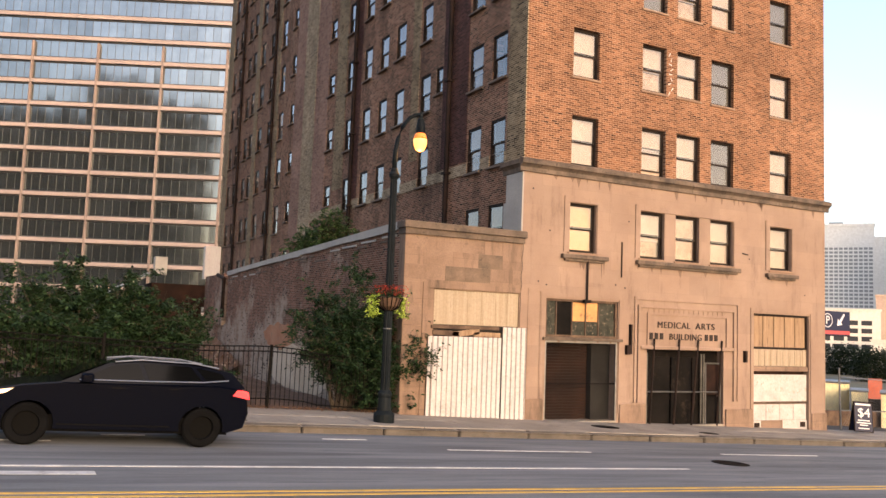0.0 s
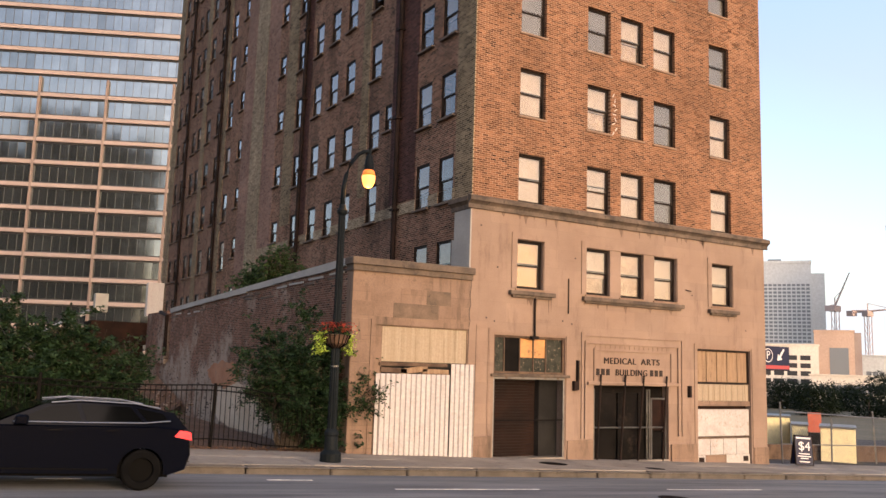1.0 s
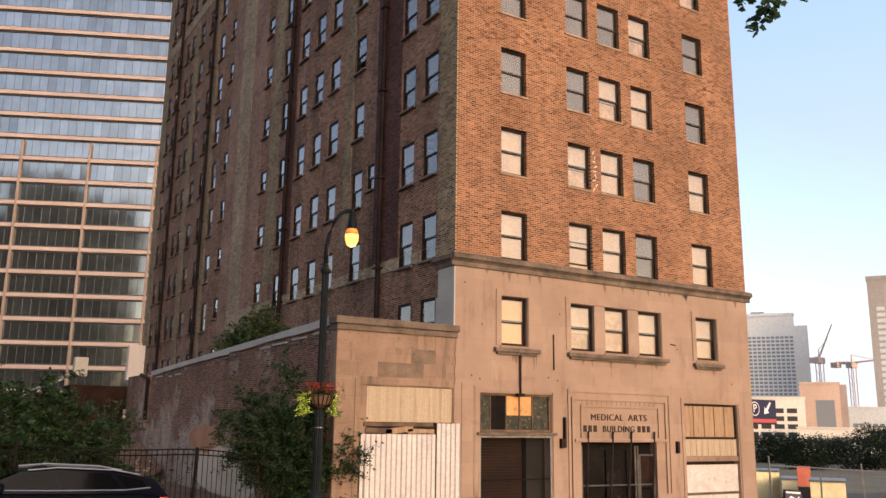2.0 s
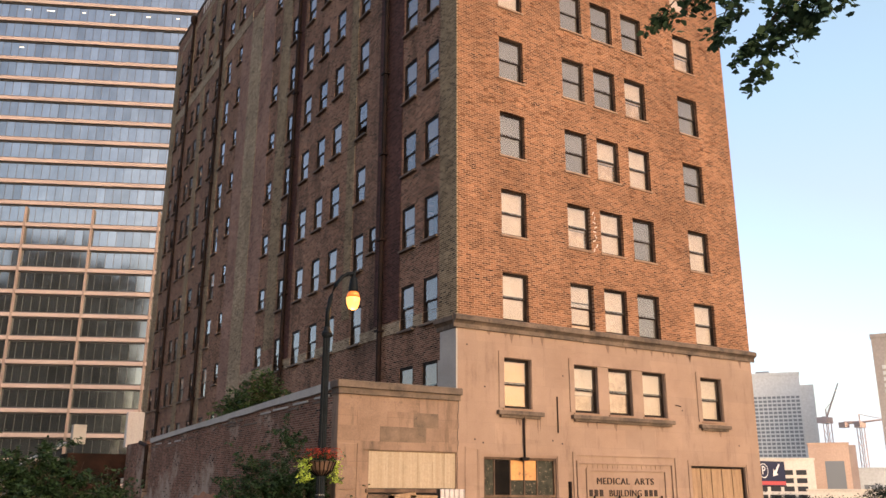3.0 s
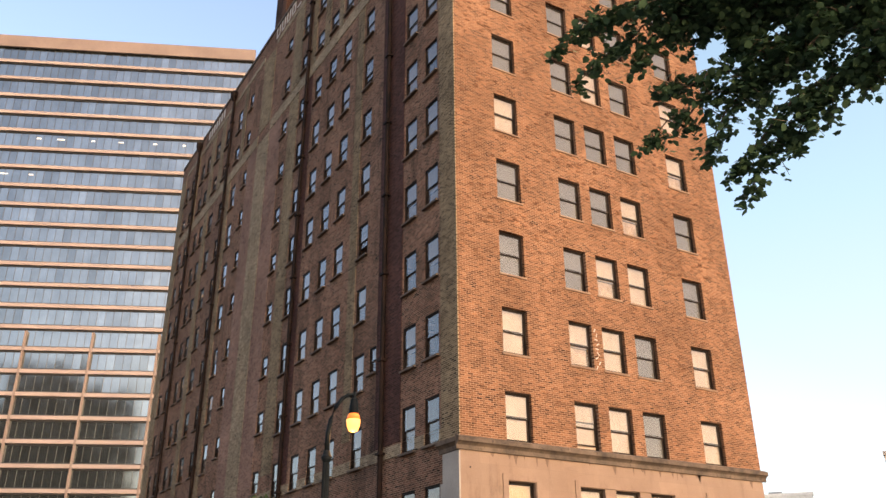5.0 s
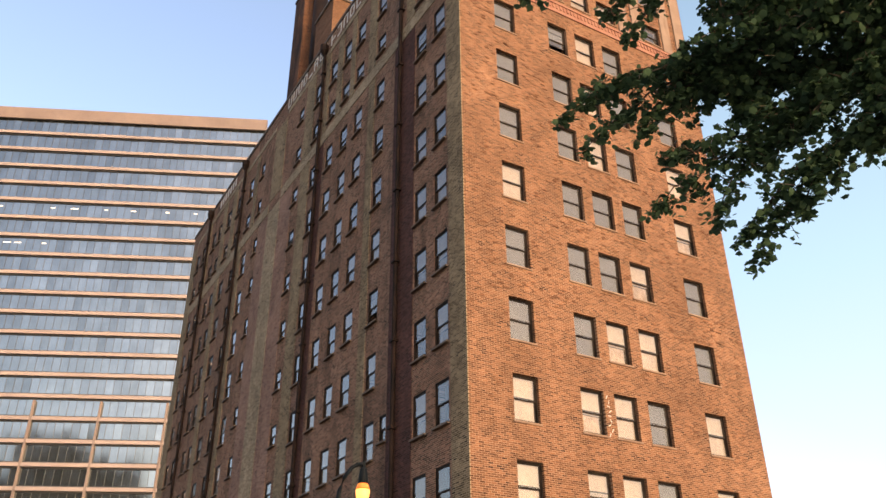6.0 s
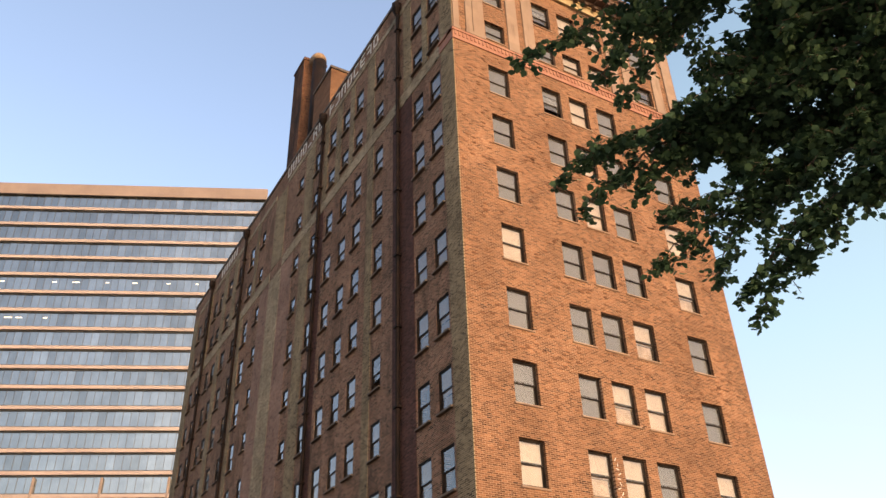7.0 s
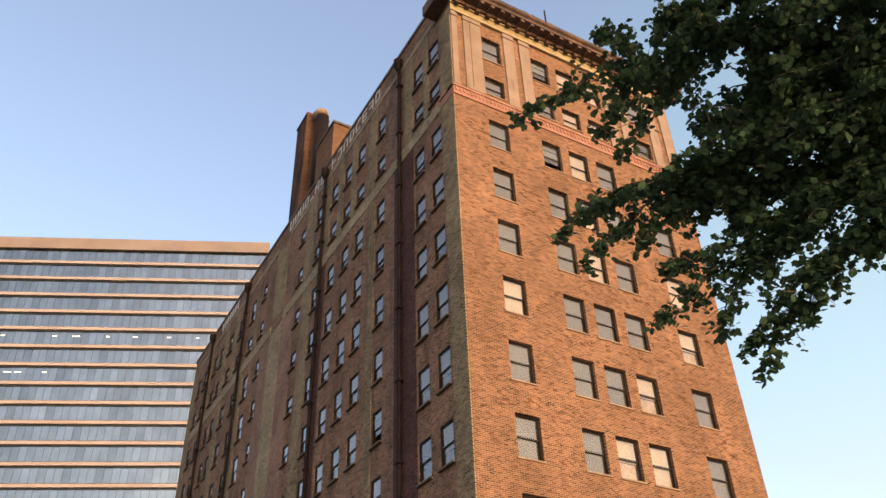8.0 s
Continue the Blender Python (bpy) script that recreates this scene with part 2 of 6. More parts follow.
M_BRICK_R = brickwork("pale_red_brick", "Y", (0.125, 0.070, 0.054), (0.265, 0.155, 0.12), (0.29, 0.22, 0.18), (0.05, 0.028, 0.022), 0.82, (0.085, 0.054, 0.043), (0.55, 0.82))
M_BRICK_P = brickwork("pale_weathered_brick", "Y", (0.12, 0.092, 0.062), (0.33, 0.265, 0.185), (0.36, 0.30, 0.22), (0.04, 0.03, 0.02), 0.82, (0.07, 0.052, 0.037), (0.56, 0.84))
M_CREAM = surface("cream_roller_blind", (0.37, 0.285, 0.222), (0.44, 0.35, 0.28), 0.7, 0.9, 8, 0.05)
# grey sheet behind panes: their sky reflection put into a colour
M_GREY = surface("grey_sky_reflection", (0.075, 0.071, 0.070), (0.105, 0.100, 0.098), 0.6, 0.8, 8, 0.05)
# the warm light on this blind is put into its amber colour
M_AMBER = surface("amber_light_blind", (0.46, 0.275, 0.12), (0.54, 0.345, 0.17), 0.7, 1.2, 8, 0.05)
M_BROWN = surface("water_stained_blind", (0.30, 0.20, 0.13), (0.48, 0.35, 0.24), 0.8, 2.0, 8, 0.05)
# near-black: the dark of unlit depths put into a colour
M_DARK = plain("shade_black", (0.02, 0.018, 0.016), 0.9)
M_PIPE = surface("black_rusty_pipe", (0.008, 0.006, 0.0055), (0.024, 0.014, 0.011), 0.7, 1.5, 25, 0.2)
M_IRON = surface("black_wrought_iron", (0.003, 0.0025, 0.0025), (0.007, 0.006, 0.005), 0.7, 3, 40, 0.2)
M_POLE = surface("dark_green_cast_iron", (0.004, 0.006, 0.0075), (0.010, 0.013, 0.015), 0.55, 2, 40, 0.15)
M_ASPH = surface("worn_asphalt", (0.092, 0.097, 0.104), (0.185, 0.190, 0.196), 0.9, 0.9, 22, 0.5, stain=(0.066, 0.069, 0.074), stretch=(0.13, 1.6, 1.0))
M_PAINT = surface("worn_road_paint", (0.55, 0.55, 0.54), (0.35, 0.35, 0.35), 0.7, 2.5, 50, 0.2, stain=(0.12, 0.12, 0.12))
M_YELLOW = surface("worn_yellow_road_paint", (0.55, 0.34, 0.06), (0.42, 0.27, 0.07), 0.7, 2.5, 50, 0.2, stain=(0.14, 0.11, 0.06))
M_CONC = surface("stained_concrete", (0.19, 0.162, 0.133), (0.285, 0.247, 0.206), 0.9, 0.7, 30, 0.35, stain=(0.12, 0.098, 0.08))
M_KERB = surface("old_granite_kerb", (0.072, 0.062, 0.052), (0.118, 0.102, 0.086), 0.85, 1.5, 35, 0.4, stain=(0.05, 0.042, 0.035))
M_SOIL = surface("leaf_mulch_soil", (0.075, 0.042, 0.026), (0.135, 0.075, 0.045), 0.95, 1.2, 18, 0.9, stain=(0.06, 0.045, 0.03))
M_GRASS = surface("dry_ground", (0.10, 0.095, 0.06), (0.15, 0.13, 0.09), 0.95, 0.2, 8, 0.5)
M_WHITE = surface("white_painted_steel_sheet", (0.37, 0.345, 0.335), (0.43, 0.405, 0.395), 0.6, 0.8, 12, 0.05, stain=(0.31, 0.27, 0.245), streak=True)
M_BOARD = surface("cream_painted_plywood", (0.26, 0.203, 0.14), (0.31, 0.25, 0.18), 0.75, 0.35, 18, 0.15, stain=(0.10, 0.064, 0.038), streak=True, fine_streak=6.0)
M_CHALK = surface("faded_white_paint", (0.62, 0.58, 0.54), (0.48, 0.44, 0.40), 0.85, 3, 25, 0.1)
M_WOOD = surface("splintered_dark_wood", (0.05, 0.031, 0.021), (0.13, 0.085, 0.056), 0.85, 2, 30, 0.4)
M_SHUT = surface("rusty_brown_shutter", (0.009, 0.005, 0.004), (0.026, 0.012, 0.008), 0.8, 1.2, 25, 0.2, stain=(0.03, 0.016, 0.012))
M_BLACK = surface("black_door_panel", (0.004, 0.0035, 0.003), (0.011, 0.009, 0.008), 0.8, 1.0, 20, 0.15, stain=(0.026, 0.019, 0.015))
M_STEEL = surface("galvanised_steel", (0.15, 0.145, 0.14), (0.23, 0.22, 0.21), 0.45, 3, 40, 0.1, metal=0.7)
M_STEEL_D = surface("dull_dark_steel", (0.05, 0.048, 0.046), (0.11, 0.105, 0.10), 0.5, 3, 40, 0.1, metal=0.6)
M_LETTER = plain("dark_bronze_letters", (0.02, 0.013, 0.010), 0.6, 0.0, 0.2)
M_PEEL = surface("peeling_green_transom", (0.016, 0.018, 0.014), (0.045, 0.044, 0.034), 0.7, 3, 25, 0.3, stain=(0.26, 0.20, 0.14))
# orange reflected light is put into the colour of these boards
M_ORANGE = surface("orange_reflection_tint", (0.50, 0.25, 0.085), (0.33, 0.165, 0.065), 0.6, 2.0, 25, 0.2, stain=(0.07, 0.05, 0.036))
M_RUST = surface("peeling_tan_board", (0.19, 0.12, 0.07), (0.29, 0.195, 0.12), 0.75, 1.2, 25, 0.3, stain=(0.05, 0.034, 0.024), streak=True, fine_streak=2.5)
M_PANE = surface("mirror_coated_glass", (0.205, 0.238, 0.252), (0.258, 0.292, 0.305), 0.06, 0.06, 0.5, 0.0, metal=0.92, island=0.17)
M_PIER = surface("grey_brown_granite_pier", (0.19, 0.142, 0.122), (0.24, 0.182, 0.155), 0.6, 0.2, 6, 0.05)
M_SPAN = surface("pink_granite_spandrel", (0.285, 0.225, 0.203), (0.335, 0.270, 0.245), 0.6, 0.2, 6, 0.05)
M_MULL = plain("dark_mullion", (0.02, 0.02, 0.022), 0.5, 0.0)
M_BARK = surface("grey_brown_bark", (0.055, 0.042, 0.032), (0.10, 0.08, 0.06), 0.95, 4, 30, 0.6)
M_LEAF = leafy("dark_maple_leaf", (0.019, 0.043, 0.023), (0.062, 0.112, 0.055), 0.32)
M_SHRUB = leafy("shrub_leaf", (0.006, 0.019, 0.008), (0.032, 0.064, 0.024))
M_CARBODY = plain("dark_blue_car_paint", (0.0010, 0.0015, 0.004), 0.12, 0.0, 0.09)
M_CARGLASS = plain("tinted_car_glass", (0.002, 0.0022, 0.0025), 0.06, 0.0, 0.08)
M_TYRE = surface("tyre_rubber", (0.0025, 0.0025, 0.0026), (0.005, 0.005, 0.0052), 0.9, 4, 40, 0.2)
M_CHROME = plain("bright_trim", (0.75, 0.75, 0.75), 0.18, 1.0)
M_TRIM = plain("satin_trim", (0.30, 0.30, 0.31), 0.4, 0.9)
M_RIM = plain("dark_alloy", (0.002, 0.002, 0.002), 0.6, 0.0, 0.03)
M_SPOKE = plain("grey_alloy", (0.035, 0.035, 0.037), 0.4, 0.3)
M_RED = glow("lit_tail_lamp", (0.8, 0.012, 0.02), 0.26)
M_HEAD = glow("lit_head_lamp", (1.0, 0.66, 0.35), 0.5)
M_BULB = glow("sodium_lamp_globe", (1.0, 0.42, 0.09), 0.75)
M_BULB_TOP = glow("dim_lamp_glass", (0.9, 0.22, 0.03), 0.16)
M_TUBE = glow("office_ceiling_light", (1.0, 0.9, 0.75), 0.35)


# ---- building helpers ----
class Shape:
    """Gathers boxes, prisms, tubes and lathes, and becomes one mesh."""

    def __init__(self):
        self.v, self.f = [], []

    def add(self, verts, faces):
        n = len(self.v)
        self.v += [tuple(p) for p in verts]
        self.f += [tuple(i + n for i in q) for q in faces]
        return self

    def box(self, x0, x1, y0, y1, z0, z1, fall=0.0, chamfer=0.0):
        """A box; fall: how much it drops per metre of x. chamfer: bevels the vertical and upper edges."""
        c = min(chamfer, (x1 - x0) / 3, (y1 - y0) / 3)
        if c > 0:
            ring = [(x0 + c, y0), (x1 - c, y0), (x1, y0 + c), (x1, y1 - c), (x1 - c, y1), (x0 + c, y1), (x0, y1 - c), (x0, y0 + c)]
            inner = [(x0 + 2 * c, y0 + c), (x1 - 2 * c, y0 + c), (x1 - c, y0 + 2 * c), (x1 - c, y1 - 2 * c), (x1 - 2 * c, y1 - c), (x0 + 2 * c, y1 - c), (x0 + c, y1 - 2 * c), (x0 + c, y0 + 2 * c)]
            pts = [(x, y, z0 - fall * x) for x, y in ring] + [(x, y, z1 - c - fall * x) for x, y in ring] + [(x, y, z1 - fall * x) for x, y in inner]
            fs = [tuple(reversed(range(8))), tuple(range(16, 24))]
            for k in (0, 8):
                fs += [(k + i, k + (i + 1) % 8, k + 8 + (i + 1) % 8, k + 8 + i) for i in range(8)]
            return self.add(pts, fs)
        pts = [(x, y, z - fall * x) for z in (z0, z1) for x, y in ((x0, y0), (x1, y0), (x1, y1), (x0, y1))]
        return self.add(pts, [(3, 2, 1, 0), (4, 5, 6, 7), (0, 1, 5, 4), (1, 2, 6, 5), (2, 3, 7, 6), (3, 0, 4, 7)])

    def lathe(self, profile, at=(0, 0, 0), n=16):
        """Turned round z: profile of (radius, height)."""
        pts = [(at[0] + r * math.cos(2 * math.pi * k / n), at[1] + r * math.sin(2 * math.pi * k / n), at[2] + z) for r, z in profile for k in range(n)]
        fs = [(i * n + k, i * n + (k + 1) % n, (i + 1) * n + (k + 1) % n, (i + 1) * n + k) for i in range(len(profile) - 1) for k in range(n)]
        fs += [tuple(reversed(range(n))), tuple(range((len(profile) - 1) * n, len(profile) * n))]
        return self.add(pts, fs)

    def tube(self, path, radii, n=8):
        path = [Vector(p) for p in path]
        if isinstance(radii, (int, float)):
            radii = [radii] * len(path)
        pts = []
        for i, p in enumerate(path):
            way = (path[min(i + 1, len(path) - 1)] - path[max(i - 1, 0)]).normalized()
            a = way.cross(Vector((0, 0, 1)) if abs(way.z) < 0.95 else Vector((1, 0, 0))).normalized()
            b = a.cross(way)
            pts += [p + radii[i] * (a * math.cos(2 * math.pi * k / n) + b * math.sin(2 * math.pi * k / n)) for k in range(n)]
        fs = [(i * n + k, i * n + (k + 1) % n, (i + 1) * n + (k + 1) % n, (i + 1) * n + k) for i in range(len(path) - 1) for k in range(n)]
        fs += [tuple(reversed(range(n))), tuple(range((len(path) - 1) * n, len(path) * n))]
        return self.add(pts, fs)

    def prism(self, outline, y0, y1):
        """An outline of (x, z) carried from y0 to y1."""
        n = len(outline)
        pts = [(x, y0, z) for x, z in outline] + [(x, y1, z) for x, z in outline]
        return self.add(pts, [tuple(range(n)), tuple(reversed(range(n, 2 * n)))] + [(i, i + n, (i + 1) % n + n, (i + 1) % n) for i in range(n)])

    def mesh(self, name, mat, tidy=True, smooth=False):
        me = bpy.data.meshes.new(name)
        me.from_pydata(self.v, [], self.f)
        if tidy:
            bm = bmesh.new()
            bm.from_mesh(me)
            bmesh.ops.recalc_face_normals(bm, faces=bm.faces)
            bm.to_mesh(me)
            bm.free()
        if smooth:
            me.shade_smooth()
        if mat:
            me.materials.append(mat)
        return me


def thing(name, label, category, group="", kind="", at=None):
    ob = new(name)
    ob.empty_display_size = 0.2
    if at:
        ob.matrix_world = at if isinstance(at, Matrix) else Matrix.Translation(at)
    return tagged(ob, label, category, group, kind)


def part(name, shape, mat, parent=None, label="", at=None, smooth=False):
    """One mesh object, as a part of its thing; at: its pose within the thing."""
    me = shape if isinstance(shape, bpy.types.Mesh) else shape.mesh(name, mat, smooth=smooth)
    ob = new(name, me)
    if parent:
        ob.parent = parent
    if at is not None:
        ob.matrix_local = at if isinstance(at, Matrix) else Matrix.Translation(at)
    if label:
        tagged(ob, label)
    return ob


def solo(name, shape, mat, label, category, group="", kind="", at=None, smooth=False):
    ob = part(name, shape, mat, None, "", at, smooth)
    return tagged(ob, label, category, group, kind)


def pierced(u0, u1, z0, z1, holes, place, thick, reveal=None):
    """A wall with thickness and openings through it; place(u, z, depth) gives the point."""
    s = Shape()
    us = sorted({u0, u1, *[h[0] for h in holes], *[h[1] for h in holes]})
    zs = sorted({z0, z1, *[min(max(h[2], z0), z1) for h in holes], *[min(max(h[3], z0), z1) for h in holes]})
    inside = lambda u, z: any(h[0] < u < h[1] and h[2] < z < h[3] for h in holes)
    for a, b in zip(us, us[1:]):
        for c, d in zip(zs, zs[1:]):
            if not inside((a + b) / 2, (c + d) / 2):
                for dep in (0, thick):
                    s.add([place(a, c, dep), place(b, c, dep), place(b, d, dep), place(a, d, dep)], [(0, 1, 2, 3)])
    for a, b, c, d in [*holes, (u0, u1, z0, z1)]:
        c, d = max(c, z0), min(d, z1)
        for (p, q), (r, t) in (((a, c), (b, c)), ((b, c), (b, d)), ((b, d), (a, d)), ((a, d), (a, c))):
            s.add([place(p, q, 0), place(r, t, 0), place(r, t, thick), place(p, q, thick)], [(0, 1, 2, 3)])
    return s


def base(x):
    """The height of the pavement: the street falls to the east."""
    return 0.29 - 0.047 * max(min(x, 70), -70)


# ---- ground, road, pavements ----
def sheet(x_range, y_range, step, height):
    s = Shape()
    xs = np.arange(x_range[0], x_range[1] + step / 2, step)
    ys = np.arange(y_range[0], y_range[1] + step / 2, step)
    s.v = [(float(x), float(y), height(float(x), float(y))) for x in xs for y in ys]
    n = len(ys)
    s.f = [(i * n + j, (i + 1) * n + j, (i + 1) * n + j + 1, i * n + j + 1) for i in range(len(xs) - 1) for j in range(n - 1)]
    return s


solo("ground", sheet((-1400, 1400), (-1400, 1400), 35, lambda x, y: base(x) - 0.42), M_GRASS, "dry bare earth reaching the horizon", "ground", kind="structure")
road = solo("road", sheet((-175, 175), (-18.4, -3.35), 5.0, lambda x, y: base(x) - 0.16), M_ASPH, "worn grey asphalt street falling gently downhill", "road", kind="structure")
pavement = solo("pavement", sheet((-175, 175), (-3.3, 0.9), 4.0, lambda x, y: base(x) - 0.03), M_CONC, "stained concrete footway along the street", "pavement", kind="structure")
solo("pavement_near", sheet((-175, 175), (-40, -18.4), 5.0, lambda x, y: base(x) + 0.05), M_CONC, "plain concrete footway on the near side", "pavement", kind="structure")
lot = sheet((-34, -4), (0.55, 60), 0.6, lambda x, y: base(x) + 0.02 + 0.10 * noise.noise((x * 0.6, y * 0.6, 0)) - (0.10 * min((y - 0.5) / 4, 1)))
solo("lot_soil", lot, M_SOIL, "mulch and bare soil of the empty lot", "soil", kind="structure")
yard = sheet((13.6, 110), (0.8, 140), 3.2, lambda x, y: base(x) - 0.03 - 0.012 * y)
M_YARD = surface("dark_old_asphalt", (0.045, 0.043, 0.042), (0.075, 0.07, 0.067), 0.9, 0.3, 40, 0.4)
solo("parking_lot", yard, M_YARD, "grey asphalt parking lot beside the tower", "parking lot", kind="structure")

# lines on the road
def stripe(name, x0, x1, y, w, mat, label):
    s = Shape()
    xs = np.linspace(x0, x1, max(int((x1 - x0) / 4), 1) + 1)
    for a, b in zip(xs, xs[1:]):
        s.box(a, b, y - w / 2, y + w / 2, 0.29 - 0.16, 0.29 - 0.155, 0.047)
    solo(name, s, mat, label, "road marking", kind="structure")


stripe("lane_line", -60, -0.8, -7.95, 0.11, M_PAINT, "thin worn white lane line")
stripe("stop_bar", -17.5, -12.45, -8.55, 0.26, M_PAINT, "thick worn white road bar")
stripe("centre_line", -60, 60, -10.0, 0.11, M_YELLOW, "worn yellow centre line")
stripe("centre_line", -60, 60, -10.25, 0.11, M_YELLOW, "worn yellow centre line")
for a, b, y in ((-13.9, -12.9, -5.3), (-12.0, -11.2, -4.3), (-7.6, -6.6, -4.3), (-5.3, -1.6, -5.65), (2.5, 6.0, -5.65), (-22.0, -18.5, -5.3)):
    stripe("lane_dash", a, b, y, 0.1, M_PAINT, "short worn white lane dash")
hole = Shape().lathe([(0.42, 0), (0.42, 0.012), (0.36, 0.016), (0.36, 0.008), (0.0, 0.01)], n=24)
solo("manhole_cover", hole, M_IRON, "round black iron manhole cover in the asphalt", "manhole cover", at=pose(1.25, -7.15, base(1.25) - 0.157, 0, 2.7, 0))


# ---- the tower ----
HEADS = [7.0, 9.82, 12.70, 15.53, 18.42, 21.25, 24.03, 26.83, 29.66]
COLS = [(1.74, 2.78), (4.58, 5.62), (6.10, 7.17), (7.68, 8.76), (10.58, 11.68)]
WIDE, DEEP = 13.5, 42.7
ROOF = 38.4
tower = thing("office_tower", "twelve storey tan brick and limestone office block, abandoned", "building", at=(0, 0, 0))


def on_front(u, z, d):
    return (u, d, z)


def on_side(u, z, d):
    return (d, u, z)


# windows: type letters by row, from the lowest row up
FRONT = ["ahbcc", "ctcgc", "cscgc", "ggscg", "gggsg", "cgggs", "ggcgc", "ggcgg", "gocgo"]
front_holes = []
for z, kinds in zip(HEADS, FRONT):
    for (a, b), k in zip(COLS, kinds):
        front_holes.append((a, b, z - (1.56 if z < 8 else 1.60), z, k))
top_holes = []
for (a, b), k in zip(COLS, "ggccd"):
    top_holes.append((a, b, 31.34, 32.48, k))
for (a, b), k in zip(COLS, "goccg"):
    top_holes.append((a, b, 33.72, 35.28, k))

# the limestone foot, with its shop openings
shops = [(0.93, 3.72, -0.2, 3.95), (4.93, 8.34, -0.6, 2.46), (9.79, 12.62, -0.7, 3.84)]
rects = lambda hs: [h[:4] for h in hs]
part("limestone_wall", pierced(0.0, WIDE, -1.2, 7.92, rects(front_holes[:5]) + shops, on_front, 0.4), M_LIME, tower, "warm weathered limestone facing")
part("brick_wall", pierced(0.0, WIDE, 8.22, 30.45, rects(front_holes[5:]), on_front, 0.4), M_BRICK_F, tower, "tan orange brick face with burnt bricks")
part("attic_wall", pierced(0.0, WIDE, 31.06, 36.15, rects(top_holes), on_front, 0.4), M_BRICK_F, tower, "tan brick attic storeys")

# side wall: window columns (near edge, far edge, drop of the opening), pipes and pale strips
SIDE = [(1.20, 2.14, 1.6), (2.76, 3.70, 1.6), (6.83, 7.72, 1.55), (9.30, 10.25, 1.55), (11.08, 12.0, 1.55), (12.95, 13.88, 1.55), (15.28, 16.08, 1.6), (17.90, 18.75, 1.12),
        (24.75, 25.5, 1.22), (26.95, 27.9, 1.75), (29.5, 30.5, 1.6), (31.8, 32.85, 1.6), (34.2, 35.1, 1.6), (35.65, 36.6, 1.6), (38.3, 39.2, 1.6), (40.0, 40.9, 1.6)]
rng = random.Random(4)
side_holes = []
for row, z in enumerate([*HEADS, 32.6, 35.5]):
    for col, (a, b, drop) in enumerate(SIDE):
        if z < 8 and col in (2, 3, 4, 5, 6):
            continue
        k = rng.choice("cccchhwwgsdo" if col < 7 else "wwgdsdo")
        side_holes.append((a, b, z - (1.2 if z == 32.6 else drop), z - 0.04, k))
side_holes.append((5.79, 6.36, 11.62, 12.66, "w"))
part("side_wall", pierced(0.4, DEEP, -1.2, ROOF - 0.25, rects(side_holes), on_side, 0.4), M_BRICK_S, tower, "sooty dark red brick flank")
part("east_wall", Shape().box(WIDE - 0.4, WIDE, 0.4, DEEP, -1.5, ROOF - 0.25), M_BRICK_S, tower)
part("back_wall", Shape().box(0.4, WIDE - 0.4, DEEP - 0.4, DEEP, -1.5, ROOF - 0.25), M_BRICK_S, tower)
part("corner_return", Shape().box(0.0, 0.02, 0.0, 0.4, 8.22, 30.45), M_BRICK_L, tower)


def strip_on_side(a, b, z0, z1, mat, proud=0.025, label=""):
    """A pale brick strip, set proud of the flank and cut round the windows."""
    hs = [h[:4] for h in side_holes if h[0] < b and h[1] > a and h[2] < z1 and h[3] > z0]
    hs = [(max(h[0], a), min(h[1], b), max(h[2], z0), min(h[3], z1)) for h in hs]
    hs = [h for h in hs if h[1] - h[0] > 0.01 and h[3] - h[2] > 0.01]
    part("brick_strip", pierced(a, b, z0, z1, hs, lambda u, z, d: (-proud + d, u, z), proud), mat, tower, label)


for a, b, z0, z1 in ((0.0, 1.06, 8.0, 31.0), (7.85, 8.55, 9.4, 30.3), (16.2, 17.55, 9.4, 30.3), (28.1, 28.8, 6.2, 30.3), (33.1, 34.0, 6.2, 30.3), (41.1, 42.6, 6.2, 36.6)):
    strip_on_side(a, b, z0, z1, M_BRICK_L, label="olive tan brick strip")
strip_on_side(3.8, 5.72, 8.7, 30.3, M_BRICK_K, 0.02, "soot black brick bay by the rain pipe")
strip_on_side(14.2, 15.2, 8.7, 30.3, M_BRICK_K, 0.02, "soot black brick bay by the rain pipe")
strip_on_side(20.9, 22.9, 6.2, 30.3, M_BRICK_P, 0.025, "pale weathered brick strip")
strip_on_side(20.9, 22.9, 31.1, 36.6, M_BRICK_L, 0.025, "olive tan brick strip")
strip_on_side(18.85, 20.85, 6.2, 30.3, M_BRICK_R, 0.018, "paler red brick bay")
strip_on_side(22.95, 24.6, 6.2, 30.3, M_BRICK_R, 0.018, "paler red brick bay")
for a, b, z0, z1 in ((1.08, 20.8, 8.22, 8.62), (1.08, 20.8, 30.35, 31.05), (23.0, 41.0, 30.35, 31.05), (0.0, 20.8, 36.75, 37.1), (23.0, 41.0, 36.75, 37.1)):
    strip_on_side(a, b, z0, z1, M_BRICK_P, 0.03, "pale brick band course")
for a, b in ((0.0, 1.06), (2.2, 2.72), (3.8, 4.6), (7.85, 8.75), (10.4, 10.95), (12.1, 12.85), (14.0, 14.6), (16.2, 17.55), (26.0, 26.6), (30.7, 31.6), (33.1, 34.0), (37.2, 38.1)):
    strip_on_side(a, b, 31.1, 36.7, M_BRICK_L, 0.025, "tan brick attic pier")

